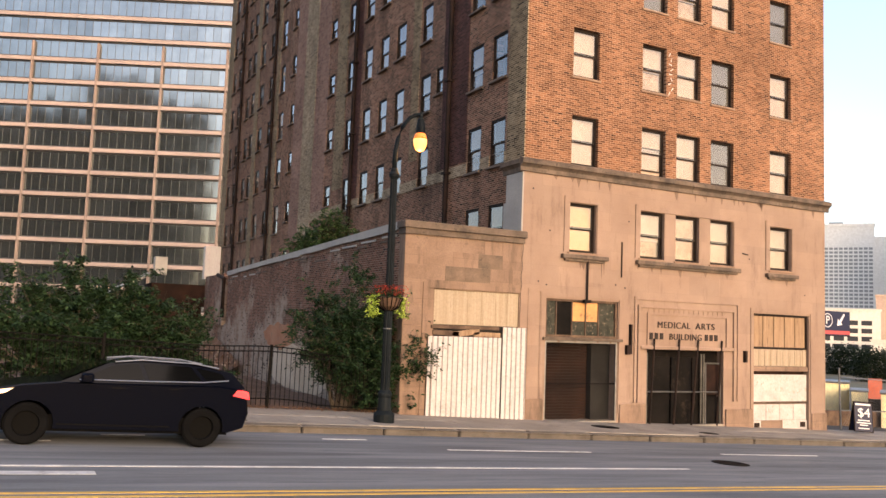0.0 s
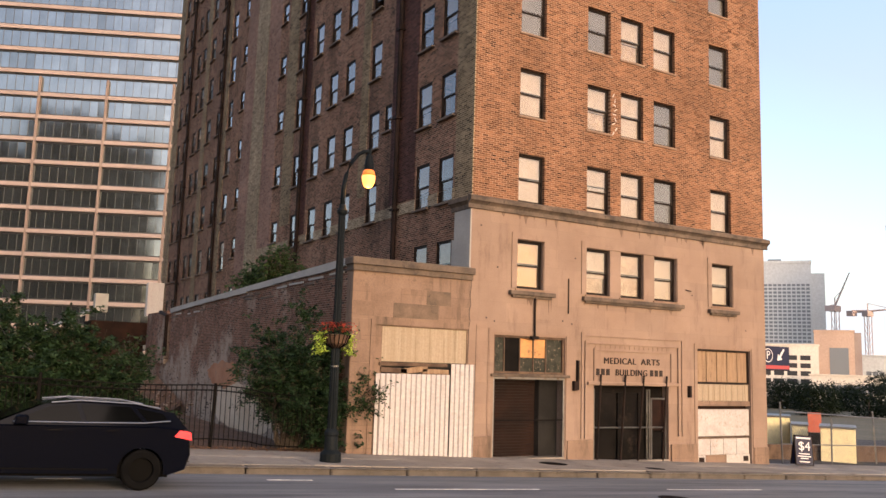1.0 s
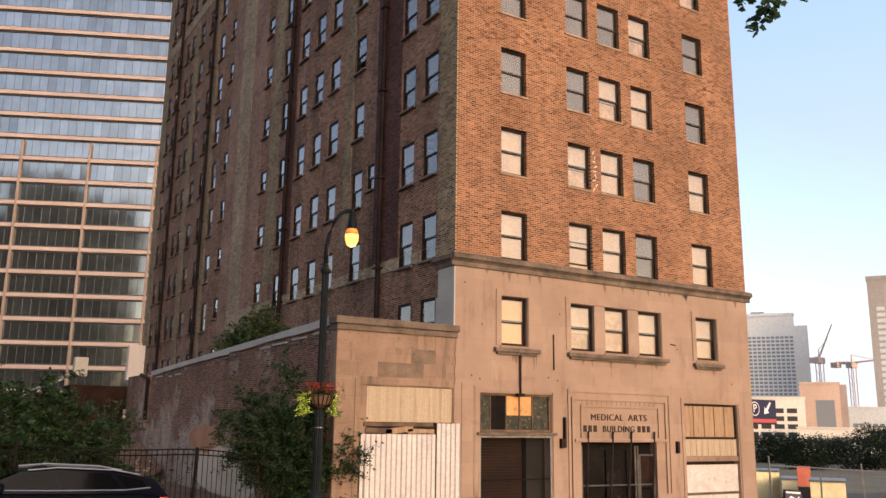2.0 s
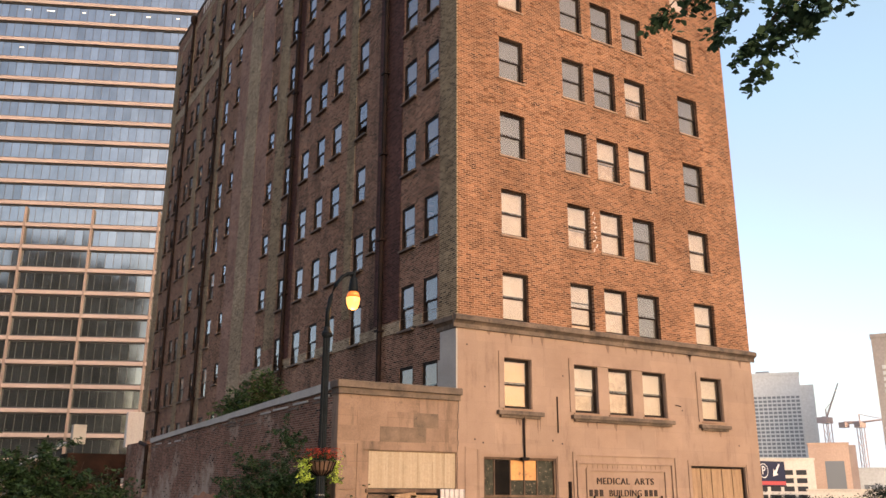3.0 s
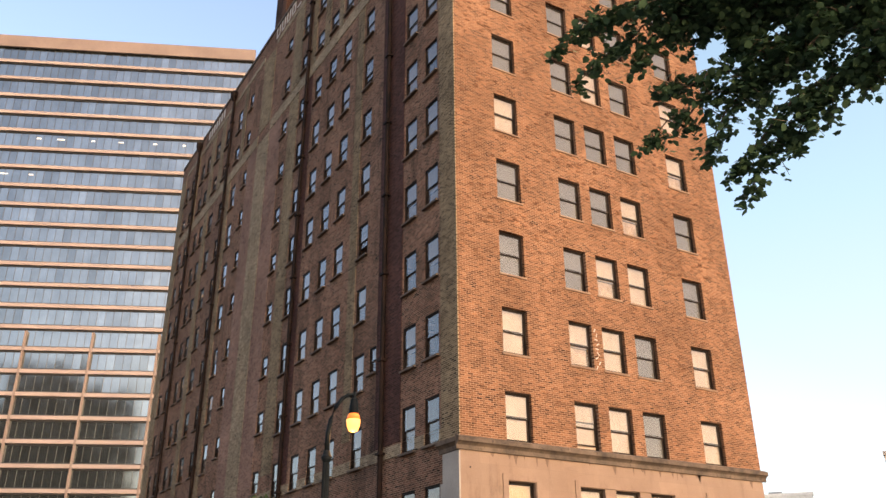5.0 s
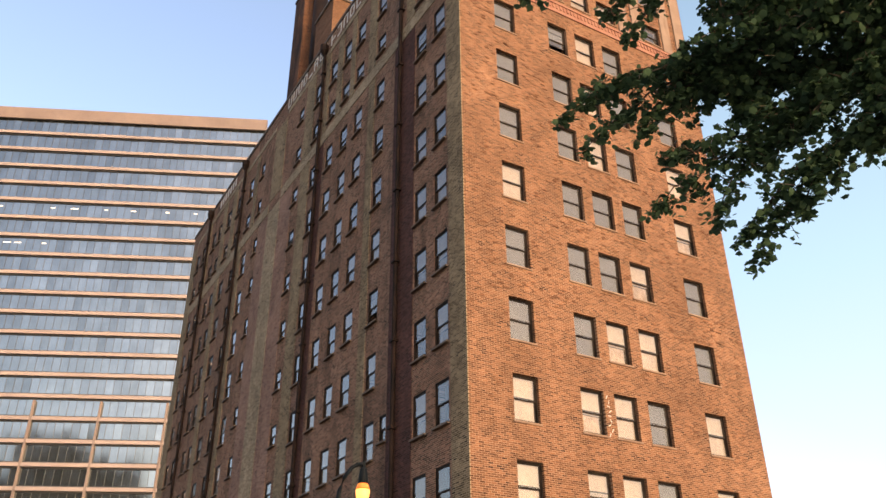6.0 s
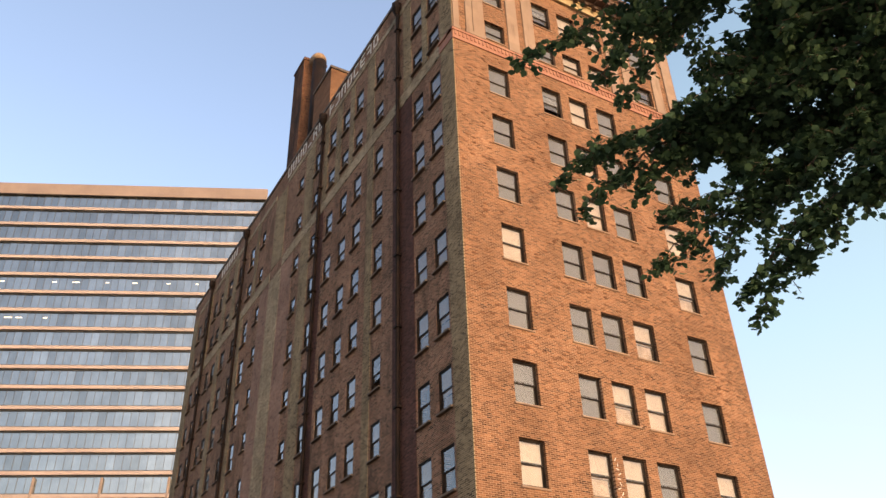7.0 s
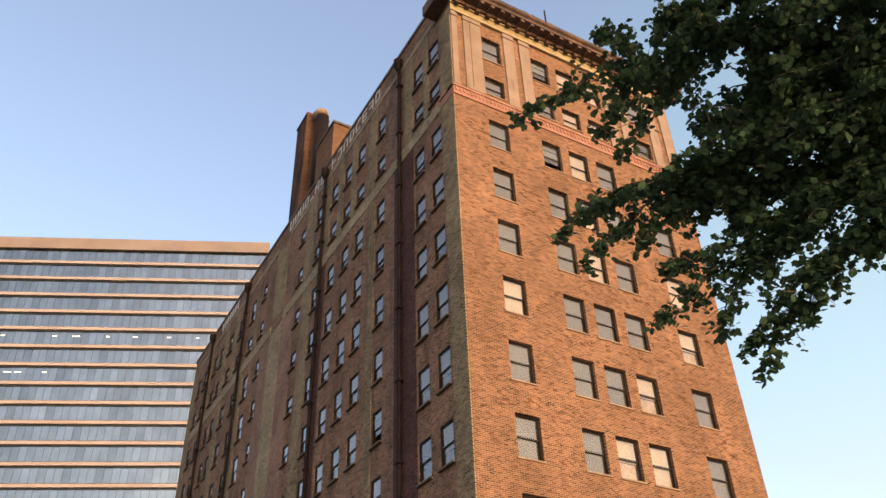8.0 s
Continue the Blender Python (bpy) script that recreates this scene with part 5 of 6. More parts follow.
def spray(path, thick, per_step, width):
    """A leafy spray: short twigs along the path, their leaves hanging."""
    n = len(path)
    s.tube(path, [thick * (1 - 0.85 * i / (n - 1)) + 0.003 for i in range(n)], 5)
    for i in range(1, n):
        w = width * (1.0 if i < n - 2 else 0.55)
        for _ in range(per_step):
            a = path[i - 1].lerp(path[i], rt.random())
            b = a + Vector((rt.gauss(0, w), rt.gauss(0, w), rt.gauss(-0.35 * w, 0.75 * w)))
            s.tube([a, a.lerp(b, 0.5) + Vector((0, 0, 0.02)), b], [0.006, 0.005, 0.003], 3)
            for _ in range(7):
                spots.append(a.lerp(b, rt.random() ** 0.6) + Vector((rt.gauss(0, 0.035), rt.gauss(0, 0.035), rt.gauss(-0.03, 0.035))))


def bough(start, end, tips, side=34, reach=0.62):
    """A bough from the fork, clothed with side sprays, and its long end sprays."""
    start, end = Vector(start), Vector(end)
    s.tube(limb(fork, start, 0.3, rt, 6, 0.05), [0.09, 0.085, 0.08, 0.07, 0.065, 0.06], 7)
    main = limb(start, end, 0.12, rt, 9, 0.05)
    spray(main, 0.05, 4, 0.22)
    along = (end - start).normalized()
    for _ in range(int(side * 0.7)):
        a = main[rt.randrange(0, 8)].lerp(main[-1], rt.random() * 0.15)
        d = along * rt.uniform(0.2, 1.0) + Vector((rt.gauss(0, 0.65), rt.gauss(0, 0.65), rt.gauss(-0.12, 0.5)))
        spray(limb(a, a + d * reach * rt.uniform(0.5, 1.1), 0.05, rt, 6, 0.025), 0.012, 3, 0.13)
    for tip in tips:
        tip = Vector(tip)
        a = min(main, key=lambda p: (p - tip).length + 0.6 * (p - start).length)
        spray(limb(a, tip, 0.10, rt, 10, 0.035), 0.016, 6, 0.13)


bough((-6.43, -19.62, 10.14), (-7.99, -16.94, 10.63), [(-9.12, -15.61, 10.48), (-8.51, -16.72, 11.26), (-8.34, -16.26, 10.01), (-8.1, -16.33, 9.73), (-7.2, -17.65, 10.95)], 64)
bough((-6.32, -19.17, 9.28), (-7.36, -16.77, 9.4), [(-8.41, -15.32, 9.1), (-8.12, -15.35, 8.69), (-8.25, -15.48, 9.28), (-7.7, -15.93, 8.7), (-7.33, -16.34, 9.35)], 52)
bough((-6.18, -18.87, 8.66), (-6.77, -16.98, 8.39), [(-7.51, -15.75, 7.92), (-7.43, -15.87, 8.52), (-7.09, -16.16, 7.63), (-6.94, -16.61, 8.83)], 36, 0.5)
bough((-6.22, -18.74, 8.29), (-6.58, -17.52, 8.02), [(-7.0, -16.37, 7.31), (-6.81, -16.4, 7.06), (-6.67, -16.99, 7.47), (-6.37, -17.71, 8.04)], 20, 0.3)
bough((-6.2, -19.3, 9.8), (-7.0, -17.4, 10.0), [(-7.4, -16.9, 9.9), (-6.9, -17.2, 9.2)], 60)
bough((-6.9, -20.0, 10.8), (-7.7, -17.6, 11.2), [(-8.0, -17.2, 11.1), (-7.6, -17.1, 10.7)], 48)
bough((-7.12, -20.4, 11.44), (-7.97, -18.01, 11.67), [(-8.17, -17.39, 11.52), (-8.83, -17.62, 12.26), (-7.22, -17.9, 11.08)], 48, 0.7)
bough((-6.04, -19.41, 9.97), (-6.86, -17.92, 10.35), [(-7.03, -17.59, 10.2), (-7.19, -17.84, 10.75)], 34)
bough((-5.85, -18.98, 9.29), (-6.83, -17.32, 9.7), [(-7.08, -16.93, 9.39), (-7.08, -17.23, 10.04)], 60)
bough((-5.95, -18.48, 8.86), (-7.09, -16.72, 9.24), [(-7.4, -16.35, 9.1), (-7.33, -16.59, 9.55), (-6.97, -16.7, 8.75)], 54, 0.5)
for end in ((-1.5, -18.5, 11.5), (-2.5, -21.5, 11.2), (-4.6, -22.0, 12.8), (-3.8, -19.0, 14.0), (-2.0, -16.9, 12.2)):
    bough(fork.lerp(Vector(end), 0.45), end, [Vector(end) + Vector((0.5, 0.4, -0.4)), Vector(end) + Vector((-0.5, -0.3, 0.4))], 26, 0.9)
part("trunk", s, M_BARK, tree)
tagged(part("crown", leaves(spots, 0.077, rt, lobes=True, droop=1.1).mesh("crown", M_LEAF, tidy=False), None, tree), kind="stuff")


# ---- street lamp with its flower basket ----
LX, LY = -5.27, -2.15
LZ = base(LX)
lamp = thing("street_lamp", "dark cast iron street lamp with a lit amber globe", "street lamp", at=(LX, LY, LZ))
part("base", Shape().lathe([(0.26, 0), (0.26, 0.20), (0.235, 0.24), (0.17, 0.30), (0.155, 0.62), (0.175, 0.66), (0.175, 0.72), (0.12, 0.80)], n=16), M_POLE, lamp)
fl = Shape()
for r, z0, z1 in ((0.118, 0.8, 3.6), (0.100, 3.6, 6.15)):
    ring = [(r * (1 if k % 2 else 0.86) * math.cos(math.pi * k / 12), r * (1 if k % 2 else 0.86) * math.sin(math.pi * k / 12)) for k in range(24)]
    fl.add([(x, y, z0) for x, y in ring] + [(x * 0.88, y * 0.88, z1) for x, y in ring], [(k, (k + 1) % 24, (k + 1) % 24 + 24, k + 24) for k in range(24)])
part("fluted_pole", fl, M_POLE, lamp)
part("collar", Shape().lathe([(0.08, 6.08), (0.13, 6.16), (0.14, 6.22), (0.10, 6.28), (0.075, 6.38)], n=16), M_POLE, lamp)
part("strap", Shape().lathe([(0.10, 2.30), (0.105, 2.30), (0.105, 2.33), (0.10, 2.33)], n=16), M_STEEL, lamp)
arm = [(0, 0, 6.3), (0.0, 0, 6.75), (0.06, 0, 7.15), (0.18, 0, 7.48), (0.35, 0, 7.72), (0.52, 0, 7.84), (0.66, 0, 7.87)]
part("arm", Shape().tube(arm, [0.066, 0.062, 0.058, 0.054, 0.05, 0.048, 0.048], 10), M_POLE, lamp, smooth=True)
part("hood", Shape().lathe([(0.035, 7.95), (0.05, 7.9), (0.05, 7.78), (0.085, 7.74), (0.12, 7.55), (0.13, 7.38), (0.10, 7.36)], (0.69, 0, 0), 16), M_POLE, lamp)
part("globe_top", Shape().lathe([(0.10, 7.40), (0.155, 7.32), (0.176, 7.22)], (0.69, 0, 0), 18), M_BULB_TOP, lamp, "dim amber upper glass", smooth=True)
part("globe", Shape().lathe([(0.176, 7.218), (0.178, 7.18), (0.165, 7.06), (0.11, 6.94), (0.03, 6.90)], (0.69, 0, 0), 18), M_BULB, lamp, "glowing amber globe", smooth=True)
bulb = new("lamp_light", bpy.data.lights.new("lamp_light", "POINT"))
bulb.data.energy, bulb.data.color, bulb.data.shadow_soft_size = 25, (1.0, 0.55, 0.18), 0.2
bulb.location = (LX + 0.69, LY, LZ + 6.72)
basket = thing("flower_basket", "wire flower basket of red flowers and lime green trailing leaves", "flower basket", at=(LX, LY, LZ + 2.75))
s = Shape()
for k in range(18):
    a = 2 * math.pi * k / 18
    s.tube([(0.10 * math.cos(a), 0.10 * math.sin(a), 0), (0.27 * math.cos(a), 0.27 * math.sin(a), 0.12), (0.36 * math.cos(a), 0.36 * math.sin(a), 0.34)], 0.012, 4)
part("wire_basket", s, M_IRON, basket)
part("liner", Shape().lathe([(0.09, 0.01), (0.25, 0.13), (0.34, 0.33), (0.12, 0.36)], n=18), surface("coir_liner", (0.08, 0.045, 0.03), (0.13, 0.08, 0.05), 0.95, 4, 40, 0.5), basket)
rb = random.Random(2)
ball = lambda n, rx, z0, z1: [(rb.gauss(0, rx), rb.gauss(0, rx), rb.uniform(z0, z1)) for _ in range(n)]
tagged(part("green_leaves", leaves(ball(420, 0.19, 0.3, 0.55), 0.07, rb).mesh("green_leaves", M_SHRUB, tidy=False), None, basket), kind="stuff")
tagged(part("red_bloom", leaves(ball(560, 0.21, 0.42, 0.66), 0.055, rb).mesh("red_bloom", leafy("red_petal", (0.20, 0.025, 0.015), (0.42, 0.06, 0.03)), tidy=False), None, basket), kind="stuff")
LIME = leafy("lime_leaf", (0.25, 0.34, 0.04), (0.42, 0.52, 0.08))
for sx in (-0.42, 0.38):
    tagged(part("trailing_leaves", leaves([(sx + rb.gauss(0, 0.06), rb.gauss(0, 0.12), rb.uniform(-0.16, 0.40)) for _ in range(220)], 0.085, rb).mesh("trailing_leaves", LIME, tidy=False), None, basket, "lime green trailing leaves"), kind="stuff")


# ---- the car ----
def build_car(at):
    car = thing("car", "dark blue compact sport utility car with lit lamps", "car", at=at)
    L, W = 4.55, 0.92
    low = [(0.05, 0.32), (0.0, 0.50), (0.04, 0.72), (0.16, 0.86), (0.75, 0.99), (1.28, 1.05), (3.95, 1.10), (4.38, 1.06), (4.50, 0.92), (4.55, 0.62), (4.48, 0.36), (4.20, 0.26)]
    arch = lambda cx: [(cx + 0.40 * math.cos(a), 0.34 + 0.40 * math.sin(a)) for a in np.linspace(-0.2, math.pi + 0.2, 11)]
    outline = low + arch(3.72) + arch(0.86) + [(0.35, 0.26)]
    s = Shape()
    n = len(outline)
    rings = [(-W, 0.955), (-W + 0.08, 1.0), (W - 0.08, 1.0), (W, 0.955)]
    for y, k in rings:
        s.v += [((x - L / 2) * (1 if k == 1 else 0.985) + L / 2, y, 0.62 + (z - 0.62) * k) for x, z in outline]
    s.f += [tuple(range(n)), tuple(reversed(range(3 * n, 4 * n)))]
    s.f += [(r * n + i, (r + 1) * n + i, (r + 1) * n + (i + 1) % n, r * n + (i + 1) % n) for r in range(3) for i in range(n)]
    part("body", s, M_CARBODY, car, "glossy dark blue body")
    part("underbody", Shape().box(0.5, 4.2, -W + 0.12, W - 0.12, 0.22, 0.5), M_TYRE, car)
    cabin = [(1.25, 1.03), (2.05, 1.40), (2.52, 1.475), (3.52, 1.465), (4.2, 1.34), (4.46, 1.06)]
    s, n = Shape(), len(cabin)
    for y0, k in ((-1, 1), (1, 1)):
        s.v += [(x, y0 * (W - 0.06 - 0.34 * (z - 1.03)), z) for x, z in cabin]
    s.f += [tuple(range(n)), tuple(reversed(range(n, 2 * n)))] + [(i, i + n, (i + 1) % n + n, (i + 1) % n) for i in range(n)]
    part("cabin", s, M_CARBODY, car)
    for sy in (-1, 1):
        def side_pane(pts):
            q = [(x, sy * (W - 0.06 - 0.34 * (z - 1.03) + 0.008), z) for x, z in pts]
            return Shape().add(q, [tuple(range(len(q)))])
        part("side_window", side_pane([(1.62, 1.12), (2.12, 1.36), (2.54, 1.42), (2.66, 1.14)]), M_CARGLASS, car)
        part("side_window", side_pane([(2.74, 1.14), (2.62, 1.42), (3.44, 1.41), (3.66, 1.17)]), M_CARGLASS, car)
        part("side_window", side_pane([(3.74, 1.18), (3.54, 1.40), (4.0, 1.32), (4.1, 1.21)]), M_CARGLASS, car)
        part("chrome_strip", Shape().tube([(1.60, sy * (W - 0.065), 1.10), (2.7, sy * (W - 0.07), 1.12), (3.7, sy * (W - 0.08), 1.15), (4.14, sy * (W - 0.11), 1.20)], 0.012, 5), M_TRIM, car)
        part("roof_rail", Shape().tube([(2.15, sy * 0.76, 1.43), (2.6, sy * 0.75, 1.485), (3.5, sy * 0.75, 1.475), (3.95, sy * 0.75, 1.41)], 0.013, 6), M_TRIM, car, "bright roof rail")
        part("mirror", Shape().box(1.62, 1.82, sy * 0.93 - 0.09, sy * 0.93 + 0.09, 1.08, 1.22, chamfer=0.03), M_CARBODY, car)
        part("sill_trim", Shape().box(1.32, 3.15, sy * 0.915 - 0.012, sy * 0.915 + 0.012, 0.34, 0.365), M_RIM, car)
        part("door_handle", Shape().box(2.14, 2.34, sy * 0.925 - 0.02, sy * 0.925 + 0.02, 0.96, 0.99), M_CARBODY, car)
        part("door_handle", Shape().box(3.08, 3.28, sy * 0.925 - 0.02, sy * 0.925 + 0.02, 0.98, 1.01), M_CARBODY, car)
        part("headlight", Shape().prism([(0.10, 0.74), (0.50, 0.84), (0.62, 0.92), (0.20, 0.86)], sy * 0.80 - 0.13, sy * 0.80 + 0.13), M_HEAD, car)
        part("tail_light", Shape().prism([(4.22, 0.94), (4.53, 0.88), (4.50, 1.02), (4.30, 1.05)], sy * 0.80 - 0.13, sy * 0.80 + 0.13), M_RED, car)
        part("fog_lamp", Shape().prism([(0.02, 0.42), (0.32, 0.40), (0.30, 0.50), (0.04, 0.52)], sy * 0.76 - 0.12, sy * 0.76 + 0.12), M_CHROME, car)
        for cx in (0.86, 3.72):
            wh = part("wheel", Shape().add([], []).lathe([(0.19, 0.0), (0.21, -0.10), (0.31, -0.11), (0.345, -0.08), (0.345, 0.08), (0.31, 0.11), (0.21, 0.10), (0.19, 0.001)], n=28), M_TYRE, car, at=pose(cx, sy * 0.80, 0.345, 90, 0, 0))
            r = Shape().lathe([(0.02, -0.03), (0.20, -0.03), (0.215, -0.10), (0.235, -0.095), (0.235, 0.095), (0.215, 0.10), (0.20, 0.03), (0.02, 0.03)], n=24)
            part("rim", r, M_RIM, wh)
            for k in range(10):
                a = math.pi * k / 5
                sp = Shape().box(0.03, 0.22, -0.02, 0.02, sy * 0.085 - 0.012, sy * 0.085 + 0.012, chamfer=0.006)
                part("spoke", sp, M_SPOKE, wh, at=Matrix.Rotation(a, 4, "Z"))
    part("windscreen", Shape().add([(1.36, -0.76, 1.085), (2.02, -0.68, 1.39), (2.02, 0.68, 1.39), (1.36, 0.76, 1.085)], [(0, 1, 2, 3)]), M_CARGLASS, car, at=(-0.012, 0, 0.012))
    part("rear_window", Shape().add([(4.23, -0.62, 1.31), (4.42, -0.70, 1.10), (4.42, 0.70, 1.10), (4.23, 0.62, 1.31)], [(0, 1, 2, 3)]), M_CARGLASS, car, at=(0.015, 0, 0.01))
    for z in (0.56, 0.64, 0.72):
        part("grille_bar", Shape().box(0.0, 0.06, -0.48, 0.48, z, z + 0.03), M_CHROME, car)
    return car


CX, CY = -14.2, -5.0
build_car(pose(CX, CY, base(CX) - 0.155, 0, math.degrees(math.atan(0.047)), 0))


# ---- mirror glass office slab behind ----
GA = radians(-24.97)
ge, gn = Vector((math.cos(GA), math.sin(GA), 0)), Vector((-math.sin(GA), math.cos(GA), 0))
G0 = EYE + gn * 144.0
slab_m = Matrix.Translation((G0.x, G0.y, EYE.z)) @ pose(0, 0, 0, 0, 0, -24.97)
slab_b = thing("glass_office_slab", "wide office slab of mirror glass with pink granite bands", "building", at=slab_m)
R1, STOR, TOP = -22.1, 3.905, 105.4
L1 = R1 - 11.08 * 6 - 0.2
part("core", Shape().box(L1, R1, 0.5, 30, -30, TOP), M_MULL, slab_b)
part("parapet", Shape().box(L1 - 0.1, R1 + 0.1, -0.5, 0.5, TOP, TOP + 2.7, chamfer=0.05), M_PIER, slab_b, "brown granite parapet")
rg = random.Random(6)
count = 0
rest = Shape()
one = Shape().box(0, 1.37, 0, 0.02, 0, 2.86).mesh("pane", M_PANE)
for f in range(34):
    z = TOP - STOR * (f + 1)
    part("spandrel", Shape().box(L1, R1, -0.42, 0.45, z + 0.24, z + 0.88, chamfer=0.04), M_SPAN, slab_b)
    part("window_rail", Shape().box(L1, R1, -0.05, 0.42, z + 0.88, z + 1.12), M_MULL, slab_b)
    part("window_rail", Shape().box(L1, R1, -0.05, 0.42, z + STOR - 0.02, z + STOR + 0.24), M_MULL, slab_b)
    for k in range(8 * 6):
        x = R1 - 0.2 - (k + 1) * 1.385
        tilt, swing = rg.gauss(0, 0.30), rg.gauss(0, 0.30)
        if f > 12 and k < 40 and count < 300 and f % 2:
            count += 1
            part("pane", one, None, slab_b, at=pose(x, 0.12, z + 1.06, tilt, 0, swing))
        else:
            m = pose(x, 0.12, z + 1.06, tilt, 0, swing)
            rest.add([m @ Vector(q) for q in ((0, 0, 0), (1.37, 0, 0), (1.37, 0, 2.86), (0, 0, 2.86))], [(0, 1, 2, 3)])
tagged(part("panes", rest.mesh("panes", M_PANE, tidy=False), None, slab_b), kind="stuff")
s = Shape()
for k in range(8 * 6 + 1):
    x = R1 - 0.2 - k * 1.385
    s.box(x - 0.022, x + 0.022, 0.06, 0.2, -30, TOP)
tagged(part("mullions", s.mesh("mullions", M_MULL, tidy=False), None, slab_b), kind="stuff")
for k in range(7):
    x = R1 - 0.2 - 11.08 * k
    part("pier", Shape().box(x - 0.19, x + 0.19, -0.55, 0.1, -30, 46.6, chamfer=0.05), M_PIER, slab_b)
for f, xs in ((5, (-79, -70.5, -61.0, -57.3, -51.0, -46.0, -39.5, -34.0)), (7, (-78, -72, -68, -66, -61))):
    z = TOP - STOR * (f + 1)
    for x in xs:
        part("ceiling_light", Shape().box(x, x + rg.uniform(0.5, 1.5), 0.085, 0.10, z + 2.85, z + 3.05), M_TUBE, slab_b, "lit office ceiling light")

# the tall block that the mirror glass reflects
block = thing("reflected_block", "tall dark stone block across the lot, seen as a reflection", "building", at=pose(-112, 22, 0, 0, 0, -35))
M_BLK = surface("dark_stone_block", (0.010, 0.009, 0.008), (0.030, 0.026, 0.023), 0.8, 0.08, 3, 0.2)
M_BLK_BAND = surface("grey_stone_band", (0.040, 0.035, 0.030), (0.085, 0.074, 0.064), 0.8, 0.06, 2, 0.2)
part("wall", Shape().box(-75, 36, -24, 0, -10, 72).box(-10, 14, -22, -2, 72, 86).box(14.01, 34, -22, -2, 72, 80), M_BLK, block)
for k in range(19):
    part("floor_band", Shape().box(-75.15, 36.15, -24.15, 0.15, 4 + k * 3.3, 4.9 + k * 3.3), M_BLK_BAND, block)
part("roof", Shape().box(-75.3, 36.3, -24.3, 0.3, 72.02, 72.6), M_SOOT, block)


# ---- far things to the east ----
def toward(az, dist, z=0.0):
    return Vector((EYE.x + dist * math.sin(radians(az)), EYE.y + dist * math.cos(radians(az)), z))


def height(el, dist):
    return EYE.z + dist * math.tan(radians(el))


M_PALE = surface("pale_grey_panels", (0.50, 0.53, 0.54), (0.57, 0.60, 0.61), 0.6, 0.02, 1.0, 0.05)
M_PALE_D = plain("shaded_window_band", (0.16, 0.18, 0.20), 0.4)
M_TAN = surface("tan_precast", (0.46, 0.33, 0.26), (0.54, 0.40, 0.32), 0.8, 0.05, 2.0, 0.05)
# crane colour is paled to paint in the far haze
M_CRANE = plain("hazed_red_brown_steel", (0.42, 0.32, 0.29), 0.6)
M_FARW = surface("white_precast", (0.66, 0.60, 0.52), (0.74, 0.68, 0.60), 0.8, 0.05, 2.0, 0.05)


def far_block(name, label, az0, az1, el0, el1, dist, mat, rows=0, cols=0, win=None, turn=0.0, depth=30.0, edge=0.08):
    """A far building from its bearings and heights, with real window openings set on a wall."""
    mid = (az0 + az1) / 2
    w = 2 * dist * math.tan(radians((az1 - az0) / 2))
    z0, z1 = height(el0, dist), height(el1, dist)
    ob = thing(name, label, "building", at=Matrix.Translation(toward(mid, dist, z0)) @ pose(0, 0, 0, 0, 0, -mid + turn))
    h = z1 - z0
    part("wall", Shape().box(-w / 2, w / 2, 0, depth, -20, h), mat, ob)
    part("roof", Shape().box(-w / 2 - 0.3, w / 2 + 0.3, -0.3, depth + 0.3, h, h + 0.02 * h + 0.3), mat, ob)
    for r in range(rows):
        for c in range(cols):
            x = -w / 2 + w * edge + (w * (1 - 2 * edge)) * (c + 0.12) / cols
            ww = w * (1 - 2 * edge) / cols * 0.76
            zz = h * 0.03 + (h * 0.80) * r / rows
            part("window", Shape().box(x, x + ww, -0.06, 0.1, zz, zz + h * 0.80 / rows * 0.6), win, ob)
    return ob


t1 = far_block("far_office_tower", "pale blue grey office tower far down the hill", 51.0, 54.45, 0.0, 7.07, 420, M_PALE, 24, 12, M_PALE_D, depth=26, edge=0.02)
s = Shape()
part("side_wing", Shape().box(12.7, 12.75 + 5.6, 1.0, 26, -20, 47.5), M_PALE, t1)
part("roof_plant", Shape().box(-6, 0, 6, 12, 52, 55), M_PALE_D, t1)
far_block("parking_garage", "cream parking garage with open decks far away", 50.9, 54.75, -0.5, 1.92, 300, M_FARW, 4, 4, M_MULL, depth=22, edge=0.1)
g2 = far_block("tan_hall", "tan precast hall with one large window", 54.5, 56.75, -0.5, 2.8, 330, M_TAN, depth=20)
part("big_window", Shape().box(-1.5, 4.6, -0.1, 0.1, 3.2, 13.4), M_PALE_D, g2)
part("east_face", Shape().box(6.5, 8.8, 0.5, 18, -10, 18.8), M_SPAN, g2)
far_block("low_offices", "low cream offices far down the hill", 54.2, 60.5, -1.0, 0.12, 280, M_FARW, 1, 16, M_PALE_D, depth=14)
far_block("low_offices", "low blue grey offices far down the hill", 56.9, 62.0, -0.5, 1.35, 360, M_PALE, 1, 12, M_PALE_D, depth=14)
far_block("grey_slab_tower", "grey concrete slab tower with square windows", 58.75, 63.0, 0.0, 9.05, 380, surface("grey_concrete_far", (0.30, 0.27, 0.25), (0.36, 0.33, 0.31), 0.8, 0.02, 1, 0.05), 20, 6, M_PALE, depth=20)


